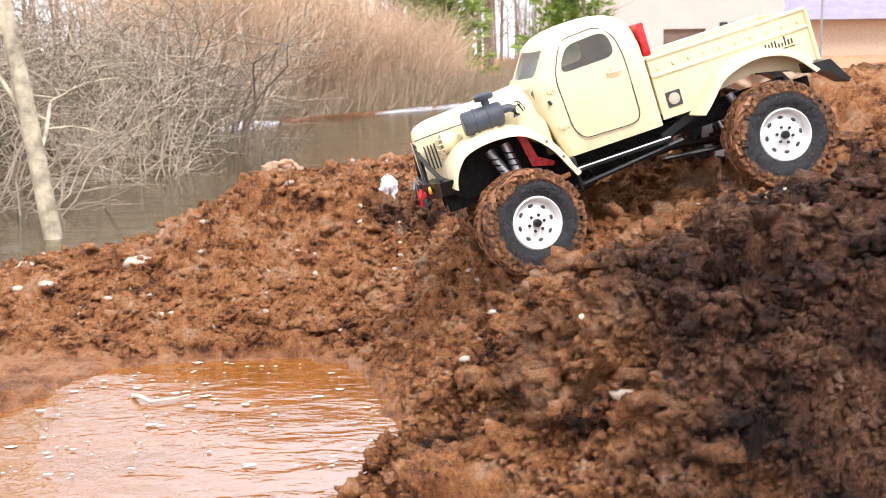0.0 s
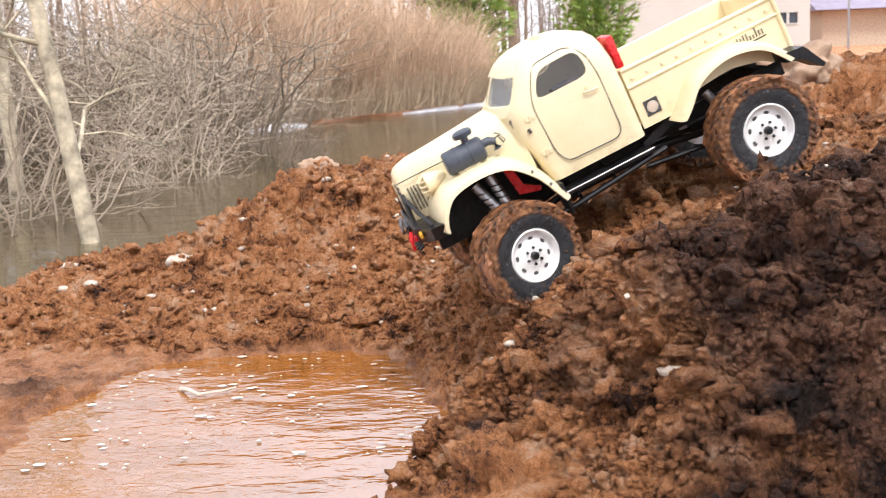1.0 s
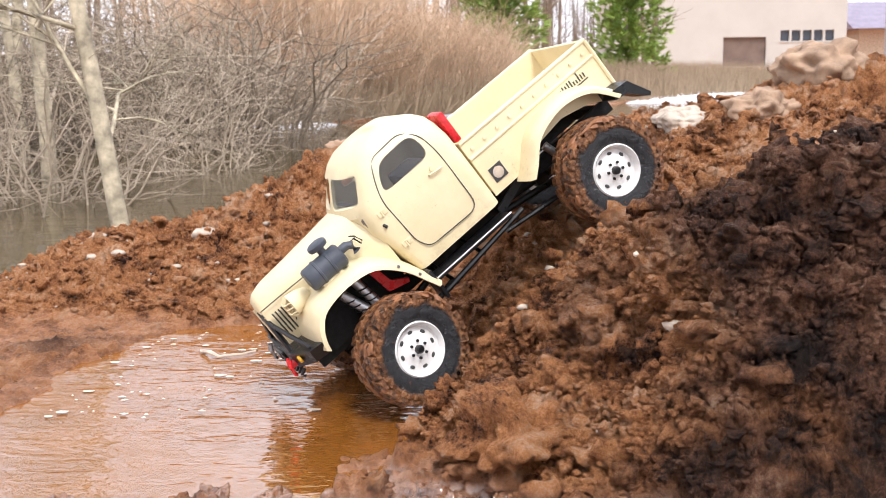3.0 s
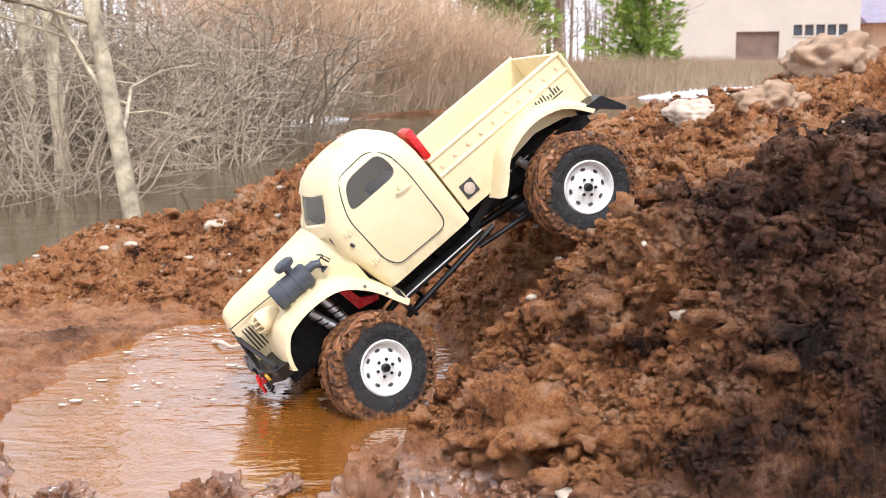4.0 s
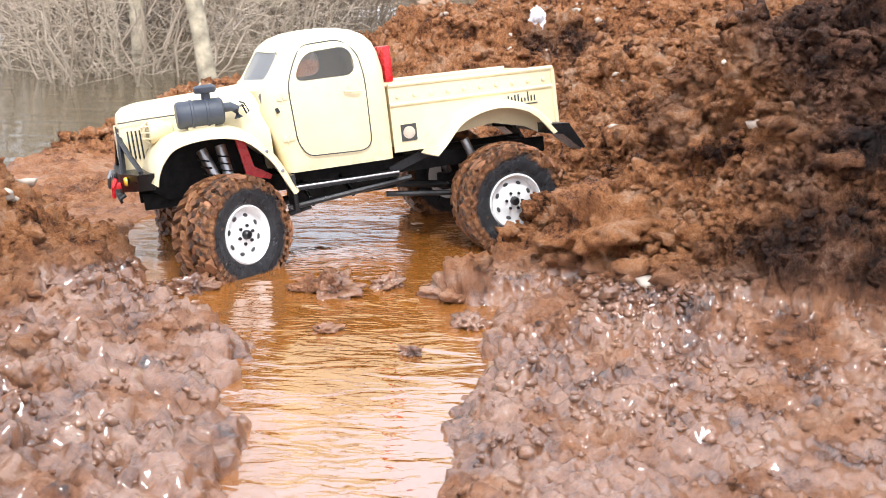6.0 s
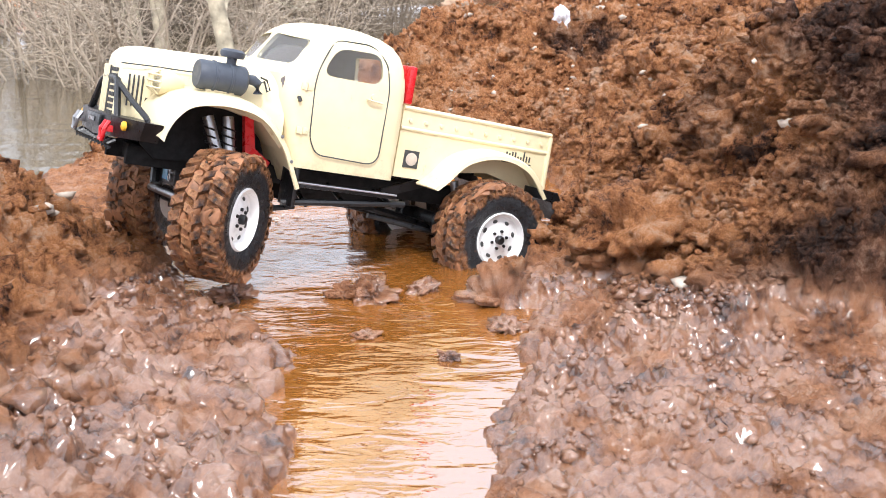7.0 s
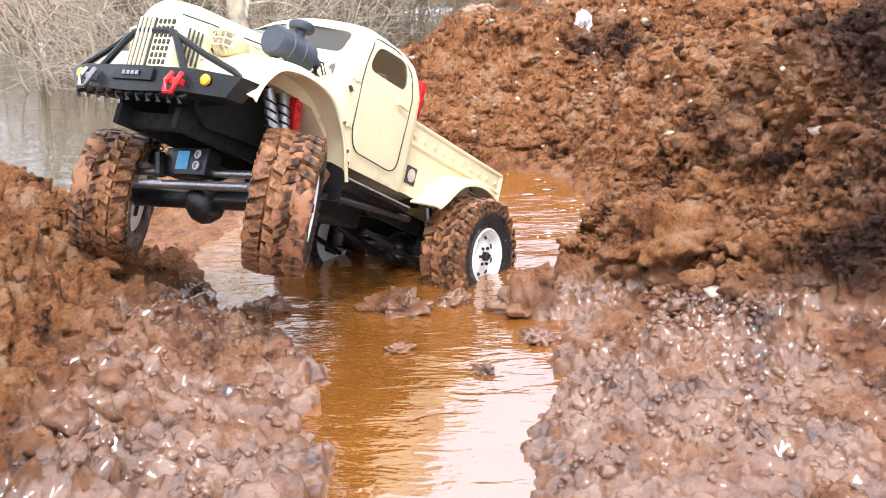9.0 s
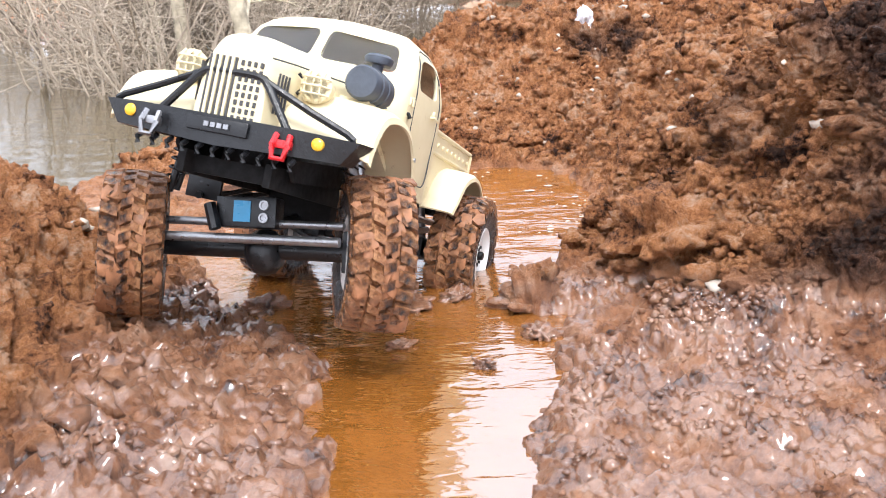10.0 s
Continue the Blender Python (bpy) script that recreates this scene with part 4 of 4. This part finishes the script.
def bare_tree(name, foot, top, r, rnd, label, depth=2, count=8, length=.6, start=.3, droop=.15, trunk=M_BARK, twig=M_TWIG):
    root = new(name)
    root.location = foot
    tagged(root, label, "tree", "bare trees by the water")
    V, F = [], []
    pts = limb(V, F, (0, 0, -.1), Vector(top) - Vector(foot), r, r * .45, .03, rnd, 9, 9)
    ob = new("trunk", mesh_of("trunk", V, F, trunk))
    ob.parent = root
    V, F = [], []
    branches(V, F, pts, r * .36, depth, rnd, length, .85, droop, count, start)
    ob = new("crown", mesh_of("crown", V, F, twig))
    ob.parent = root
    return root


rnd = random.Random(11)
bare_tree("sapling", (-1.07, 2.98, -.1), (-1.42, 3.1, 2.1), .027, rnd, "pale-barked young tree leaning over the river", 2, 12, .95, .10, .22, M_BARK, M_BARK)
bare_tree("sapling", (-1.75, 4.1, -.15), (-1.85, 4.2, 2.5), .032, rnd, "grey bare tree standing in the flooded bank", 2, 9, .9, .12)
bare_tree("sapling", (-2.05, 4.6, -.15), (-2.3, 4.7, 2.5), .026, rnd, "grey bare tree standing in the flooded bank", 2, 9, .9, .12)
bare_tree("sapling", (-2.5, 5.4, -.15), (-2.3, 5.5, 2.8), .03, rnd, "grey bare tree standing in the flooded bank", 2, 9, 1.0, .1)


def bush_mesh(name, seed, height, width, stems, material, droop=.05, bend=.2, spread=.6):
    r = random.Random(seed)
    V, F = [], []
    for i in range(stems):
        a = r.random() * 6.283
        w = width * math.sqrt(r.random())
        p = Vector((math.cos(a) * w * .5, math.sin(a) * w * .5, -.05))
        e = Vector((math.cos(a) * w * 1.1 + r.uniform(-.15, .15), math.sin(a) * w * 1.1 + r.uniform(-.15, .15), height * r.uniform(.6, 1.05)))
        pts = limb(V, F, p, e, .008, .0025, bend, r, 6, 3, droop)
        branches(V, F, pts, .0032, 0, r, height * .5, spread, 0, 7, .15)
    return mesh_of(name, V, F, material)


willow = [bush_mesh("willow_bush", 20 + k, 1.25, .55, 70, M_WILLOW) for k in range(4)]
thicket = [bush_mesh("thicket_bush", 40 + k, 1.0, .6, 30, m, .25, .42, .9) for k, m in enumerate((M_TWIG, M_DARKTWIG, M_TWIG, M_DARKTWIG))]


def plant(meshes, name, x, y, s, label, group, mat_turn):
    ob = new(name, meshes[int(mat_turn * 97) % len(meshes)])
    ob.matrix_basis = pose(x, y, floor_at(x, y) - .02, 0, 0, mat_turn * 360) @ Matrix.Diagonal((s, s, s * (0.85 + .3 * ((mat_turn * 7) % 1)), 1))
    tagged(ob, label, "bush", group)
    return ob


for k in range(46):
    u = k / 45
    x = -2.45 + 2.45 * u + rnd.uniform(-.15, .15)
    y = float(np.interp(x, [-30, -8, -2.5, .5, 5, 30], [7.0, 7.2, 7.9, 15.0, 24, 40])) + .4 + rnd.random() * 2.6
    plant(willow, "willow_bush", x * (1 + .04 * (y - 8)), y, rnd.uniform(.8, 1.1) * (1.15 - .5 * u) * (1 + (y - 9) * .03), "dense rust-brown leafless willow bush on the far bank", "willow bushes", rnd.random())
for k in range(22):
    x = -4.2 + 2.6 * k / 21
    y = 6.0 + rnd.random() * 2.5
    plant(thicket, "thicket_bush", x, max(y, 6.6), rnd.uniform(.8, 1.5), "grey tangled leafless thicket at the water's edge", "thicket bushes", rnd.random())
for x, y, s in ((-1.55, 3.5, .8), (-1.9, 3.9, .9), (-2.3, 4.6, 1.0), (-1.35, 4.8, .7), (-1.0, 5.6, .6)):
    plant(thicket, "thicket_bush", x, y, s, "grey tangled leafless thicket at the water's edge", "thicket bushes", rnd.random())


def far_tree_mesh(name, seed):
    r = random.Random(seed)
    V, F = [], []
    for i in range(5):
        p = Vector((r.uniform(-2, 2), r.uniform(-1, 1), 0))
        pts = limb(V, F, p, p + Vector((r.uniform(-.4, .4), 0, r.uniform(6, 9))), .10, .03, .04, r, 6, 4)
        branches(V, F, pts, .036, 1, r, 1.9, .6, 0, 10, .15)
    return mesh_of(name, V, F, M_DARKTWIG)


far_trees = [far_tree_mesh("far_birch", 60 + k) for k in range(3)]
for k in range(34):
    x = -22 + 46 * k / 33 + rnd.uniform(-.5, .5)
    y = rnd.uniform(34, 60) if x < 6 else rnd.uniform(110, 130)
    ob = plant(far_trees, "birch_tree", x, y, rnd.uniform(.7, 1.1), "bare grey birch trees in the distance", "far birch trees", rnd.random())
    ob["category"] = "tree"


def pine_mesh(seed, height, width):
    r = random.Random(seed)
    V, F = [], []
    for i in range(2600):
        u = r.random() ** .8
        a = r.random() * 6.283
        w = width * (1 - u * .75) * (0.55 + .45 * math.sin(a * 3 + u * 19)) * math.sqrt(r.random())
        c = Vector((math.cos(a) * w, math.sin(a) * w, height * (.02 + .98 * u) + r.uniform(-.1, .1) - w * .2))
        for j in range(5):
            d = Vector((math.cos(a) + r.uniform(-.7, .7), math.sin(a) + r.uniform(-.7, .7), r.uniform(-.2, .9))).normalized() * r.uniform(.12, .24)
            s = d.cross(Vector((r.uniform(-1, 1), r.uniform(-1, 1), r.uniform(-1, 1)))).normalized() * .030
            q = len(V)
            V.extend((c - s, c + s, c + d))
            F.append((q, q + 1, q + 2))
    return mesh_of("crown", V, F, M_NEEDLE)


for x, y, h, w, seed in ((-.05, 21, 3.4, 1.35, 1), (3.05, 27, 4.0, 1.65, 2)):
    root = new("pine_tree")
    root.location = (x, y, floor_at(x, y))
    tagged(root, "green young pine tree behind the bushes", "tree", "pine trees")
    V, F = [], []
    limb(V, F, (0, 0, 0), (0, 0, h), .06, .015, .02, rnd, 6, 7)
    ob = new("trunk", mesh_of("trunk", V, F, M_TWIG))
    ob.parent = root
    ob = new("crown", pine_mesh(seed, h, w))
    ob.parent = root


# grass on the far bank
V, F = [], []
for k in range(14000):
    x = rnd.uniform(-4, 9)
    by = float(np.interp(x, [-30, -8, -2.5, .5, 5, 30], [7.0, 7.2, 7.9, 15.0, 24, 40]))
    y = by - .35 + abs(rnd.gauss(0, 1)) * (1.6 if x < 1.5 else 9)
    z = -.06 + min(1.5, max(0, (y - by) * .02))
    hgt = rnd.uniform(.15, .5) * (1 if x < 1.5 else 1.5)
    w = .010 if x < 1.5 else .015
    q = len(V)
    lean = rnd.uniform(-.2, .2)
    V.extend((Vector((x - w, y, z)), Vector((x + w, y, z)), Vector((x + lean, y + rnd.uniform(-.1, .1), z + hgt))))
    F.append((q, q + 1, q + 2))
tagged(new("dry_grass", mesh_of("dry_grass", V, F, M_STRAW)), "pale dry grass along the far bank", "grass", kind="stuff")

# old snow on the far bank
def snow(name, xs, width, lift):
    V, F = [], []
    n = 40
    for i in range(n + 1):
        x = xs[0] + (xs[1] - xs[0]) * i / n
        by = float(np.interp(x, [-30, -8, -2.5, .5, 5, 30], [7.0, 7.2, 7.9, 15.0, 24, 40]))
        w = width * math.sin(math.pi * i / n) * rnd.uniform(.6, 1.2) + .01
        up = math.sin(math.pi * i / n) ** .6
        V += [Vector((x, by - .1 - w * .4, -.115)), Vector((x, by - .1 - w * .2, -.11 + (.05 + lift) * up)), Vector((x, by + w * .5, -.11 + (.08 + lift) * up)), Vector((x, by + w, -.11))]
        if i:
            q = len(V) - 8
            for k in range(3):
                F.append((q + k, q + k + 1, q + k + 5, q + k + 4))
    ob = new(name, mesh_of(name, V, F, M_SNOW))
    tagged(ob, "strip of old white snow at the water's edge", "snow", kind="structure")


snow("snow_strip", (-.9, .9), .35, -.035)
snow("snow_strip", (2.0, 6.5), 2.2, .04)
snow("snow_strip", (-2.9, -1.5), .45, .02)


# ---- buildings ----
def house(x0, x1, y, z0, height, depth, openings, label):
    root = new("building")
    root.location = (0, 0, 0)
    tagged(root, label, "building")
    b = bmesh.new()
    box(b, (x0, y, z0), (x1, y + depth, z0 + height), .05)
    me = to_mesh(b, "wall", M_WALL, False)
    cutters = []
    for a, c, lo, hi, kind in openings:
        t = bmesh.new()
        box(t, (a, y - 1, lo), (c, y + .35, hi))
        cutters.append(t)
    me = cut(me, cutters)
    w = new("wall", me)
    w.parent = root
    for a, c, lo, hi, kind in openings:
        b = bmesh.new()
        box(b, (a, y + .25, lo), (c, y + .32, hi))
        o = part("gate" if kind == "gate" else "window", b, M_DOOR if kind == "gate" else M_PANE, root, smooth=False)
        if kind != "gate":
            b = bmesh.new()
            box(b, (a - .05, y - .08, lo - .1), (c + .05, y + .26, lo))
            part("sill", b, M_WALL, o, smooth=False)
    b = bmesh.new()
    box(b, (x0 - .4, y - .4, z0 + height), (x1 + .4, y + depth + .4, z0 + height + .4), .05)
    part("roof", b, M_ROOF, root, smooth=False)
    return root


wins = [(22.4 + .88 * k, 23.1 + .88 * k, 3.15, 4.0, "window") for k in range(5)]
house(9.0, 27.6, 90, 1.0, 9.0, 14, wins + [(17.9, 21.3, 1.2, 3.5, "gate")], "pale plastered industrial building with a brown gate")
shed = new("shed")
tagged(shed, "low grey shed with a violet-grey roof", "building")
b = bmesh.new()
box(b, (33, 104, 1.0), (62, 116, 4.6), .05)
part("wall", b, M_TWIG, shed, smooth=False)
b = bmesh.new()
prism(b, [(102.5, 4.6), (110, 7.4), (117.5, 4.6)], "X", 32, 63)
part("roof", b, M_ROOF, shed, smooth=False)
pole = new("lamp_post")
tagged(pole, "thin pale metal post in front of the shed", "post")
b = bmesh.new()
tube(b, [(25.9, 76, .8), (25.9, 76, 10)], .09, 8, True, .05)
part("shaft", b, M_STEEL, pole)

# ---- clods, stones and litter on the earth ----
def lump_template(seed, sub=2, rough=.35):
    b = bmesh.new()
    bmesh.ops.create_icosphere(b, subdivisions=sub, radius=1.0)
    for v in b.verts:
        k = 1 + rough * (noise.noise(v.co * 1.6 + Vector((seed * 7.1, 0, 0))) + .5 * noise.noise(v.co * 3.7 + Vector((0, seed * 3.3, 0))))
        v.co = v.co * k
    V = np.array([v.co[:] for v in b.verts])
    F = np.array([[v.index for v in f.verts] for f in b.faces])
    b.free()
    return V, F


lumps = [lump_template(k, 2, 1.1) for k in range(8)]


def scatter(name, label, spots, material, flat=.7, kinds=None):
    Vs, Fs, base = [], [], 0
    rr = np.random.RandomState(len(spots))
    for x, y, z, s in spots:
        V, F = (kinds or lumps)[rr.randint(8)]
        a = rr.rand() * 6.283
        R = np.array([[math.cos(a), -math.sin(a), 0], [math.sin(a), math.cos(a), 0], [0, 0, 1]])
        T = rr.uniform(.7, 1.3, 3) * [1, 1, flat]
        Vs.append((V * T) @ R.T * s + [x, y, z])
        Fs.append(F + base)
        base += len(V)
    V, F = np.concatenate(Vs), np.concatenate(Fs)
    me = bpy.data.meshes.new(name)
    me.vertices.add(len(V))
    me.vertices.foreach_set("co", V.astype(np.float32).ravel())
    me.loops.add(F.size)
    me.loops.foreach_set("vertex_index", F.astype(np.int32).ravel())
    me.polygons.add(len(F))
    me.polygons.foreach_set("loop_start", np.arange(0, F.size, 3, dtype=np.int32))
    me.update(calc_edges=True)
    me.materials.append(material)
    me.shade_smooth()
    return tagged(new(name, me), label, "clods", kind="stuff")


small_lumps = [lump_template(k, 1, 1.0) for k in range(8)]
surface = np.empty(len(ground.data.vertices) * 3, np.float32)
ground.data.vertices.foreach_get("co", surface)
surface = surface.reshape(-1, 3)
rs = np.random.RandomState(4)


def pick(x0, x1, y0, y1, low, count):
    """Random places on the broken ground within an oblong."""
    ok = np.where((surface[:, 0] > x0) & (surface[:, 0] < x1) & (surface[:, 1] > y0) & (surface[:, 1] < y1) & (surface[:, 2] > low))[0]
    return surface[rs.choice(ok, count, replace=False)]


def strew(name, label, areas, small, big, power, kinds):
    P = np.concatenate([pick(*a) for a in areas])
    size = small + (big - small) * rs.rand(len(P)) ** power
    scatter(name, label, list(zip(P[:, 0], P[:, 1], P[:, 2] + size * .2, size)), M_EARTH, .75, kinds)


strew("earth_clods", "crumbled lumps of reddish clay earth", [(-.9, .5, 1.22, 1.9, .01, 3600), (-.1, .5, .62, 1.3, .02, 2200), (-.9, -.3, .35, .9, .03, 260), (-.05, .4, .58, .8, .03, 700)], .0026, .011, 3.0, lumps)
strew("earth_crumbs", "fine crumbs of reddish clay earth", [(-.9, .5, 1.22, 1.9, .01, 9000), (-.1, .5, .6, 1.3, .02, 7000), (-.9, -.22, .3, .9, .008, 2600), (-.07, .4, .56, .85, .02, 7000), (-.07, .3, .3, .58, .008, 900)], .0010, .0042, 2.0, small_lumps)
strew_pale = np.concatenate([pick(-.9, .3, 1.3, 1.85, .012, 420), pick(.0, .5, .64, 1.2, .05, 110), pick(-.9, -.42, .4, .8, .05, 30)])
scatter("pale_pebbles", "small pale pebbles in the clay", [(x, y, z + .0006, q) for (x, y, z), q in zip(strew_pale, .0014 + .0062 * rs.rand(len(strew_pale)) ** 3)], M_STONE, .7, small_lumps)


def stone(x, y, r, material, label, flat=.6, sub=3, seed=1, name="stone", z=None, ragged=0.0):
    V, F = lump_template(seed, 5 if ragged else sub, .7 if material is M_EARTH else .38)
    if ragged:
        L = np.linalg.norm(V, axis=1, keepdims=True)
        V = V + V / L * ragged * (.16 * (cells3(V + 5 + seed, 1.9) - .4) + .10 * (cells3(V + 9, 4.5, 7) - .4) + .09 * (cells3(V + 9, 9.0, 3) - .4)
                                  + .30 * (fbm(V[:, 0] * 3 + 40, V[:, 1] * 3 + 40, 6, .7) + fbm(V[:, 1] * 3 + 60, V[:, 2] * 3 + 60, 6, .7) + fbm(V[:, 2] * 3 + 80, V[:, 0] * 3 + 80, 6, .7) - 1.5))[:, None]
    if z is None:
        z = float(ground_height(np.array([x]), np.array([y]))[0])
    a = seed * 1.3
    R = np.array([[math.cos(a), -math.sin(a), 0], [math.sin(a), math.cos(a), 0], [0, 0, 1]])
    V = (V * np.array([r * 1.25, r, r * flat])) @ R.T + [x, y, z + r * flat * .1]
    me = bpy.data.meshes.new(name)
    me.from_pydata([tuple(v) for v in V], [], F.tolist())
    me.materials.append(material)
    me.shade_smooth()
    return tagged(new(name, me), label, name.replace("_", " "), name + "s on the earth")


for k, (x, y, r) in enumerate(((-.43, 1.5, .017), (-.55, 1.47, .010), (-.59, 1.47, .008), (-.61, 1.56, .013), (-.31, 1.58, .010), (-.40, 1.68, .010), (-.30, 1.66, .009), (-.45, 1.42, .006), (-.2, 1.45, .006),
                               (-.47, .66, .010), (.033, .6, .008), (.12, .8, .006), (.30, 1.60, .011), (.2, 1.5, .008), (-.02, 1.62, .009))):
    stone(x, y, r, M_STONE, "small whitish stone lying on the clay", .55, 2, k + 3)
stone(-.79, 1.66, .040, M_TAN, "smooth tan boulder at the bank's edge", .6, 3, 31)
stone(-.255, 1.72, .028, M_TAN, "pale tan lump of hardened clay", .8, 3, 32, ragged=1.0)
stone(.50, 1.72, .064, M_TAN, "large pale brown boulder on the bank", .80, 3, 33, ragged=.5)
stone(.385, 1.60, .044, M_TAN, "long pale brown boulder sunk in the bank", .8, 3, 39, ragged=.5)
stone(.27, 1.62, .034, M_STONE, "pale grey boulder on the bank", .7, 3, 34, ragged=.5)
stone(-.08, 1.56, .013, M_SNOW, "small patch of old white snow", 1.6, 3, 35, "snow_patch", ragged=1.0)
stone(-.045, .83, .015, M_EARTH, "dark round clod at the water's edge", .9, 3, 36, "clod", ragged=1.2)
stone(-.115, .77, .020, M_EARTH, "dark round clod at the water's edge", .8, 3, 37, "clod", ragged=1.2)
stone(.004, .685, .036, M_EARTH, "large dark clod on the mound's foot", .9, 3, 38, "clod", ragged=1.2)
for k, (x, y, q) in enumerate(((-.207, .674, .018), (-.228, .680, .010), (-.165, .692, .011), (-.105, .668, .018), (-.318, .668, .014), (-.125, .535, .006), (-.19, .575, .007), (-.09, .60, .010))):
    stone(x, y, q, M_EARTH, "wet lump of mud standing out of the puddle", .7, 3, 50 + k, "mud_lump", 0.0, 1.2)

# foam flecks on the puddle
V, F = [], []
fr = random.Random(9)
for k in range(120):
    x, y = fr.uniform(-.42, -.07), fr.uniform(.88, 1.26)
    if float(pond_distance(np.array([x]), np.array([y]))[0]) > -.012:
        continue
    r = .0010 + .0034 * fr.random() ** 3
    q = len(V)
    n = 9
    V.append(Vector((x, y, .0028)))
    for i in range(n):
        a = 2 * math.pi * i / n
        k2 = r * fr.uniform(.7, 1.2)
        V.append(Vector((x + math.cos(a) * k2 * 1.6, y + math.sin(a) * k2, .0018)))
    for i in range(n):
        F.append((q, q + 1 + i, q + 1 + (i + 1) % n))
tagged(new("foam_flecks", mesh_of("foam_flecks", V, F, M_FOAM)), "small flecks of pale foam floating on the puddle", "foam", kind="stuff")
b = bmesh.new()
tube(b, [(-.335, 1.12, .003), (-.322, 1.105, .006), (-.31, 1.097, .003), (-.285, 1.104, .004), (-.272, 1.11, .006)], .0026, 6, True, .0012)
ob = new("driftwood", to_mesh(b, "driftwood", M_STONE))
tagged(ob, "small pale stick floating on the puddle", "stick")



def motions():
    walk(truck, [(t, pose(x, y, z, a, b, c)) for t, x, y, z, a, b, c in TRUCK])
    drive()


motions()
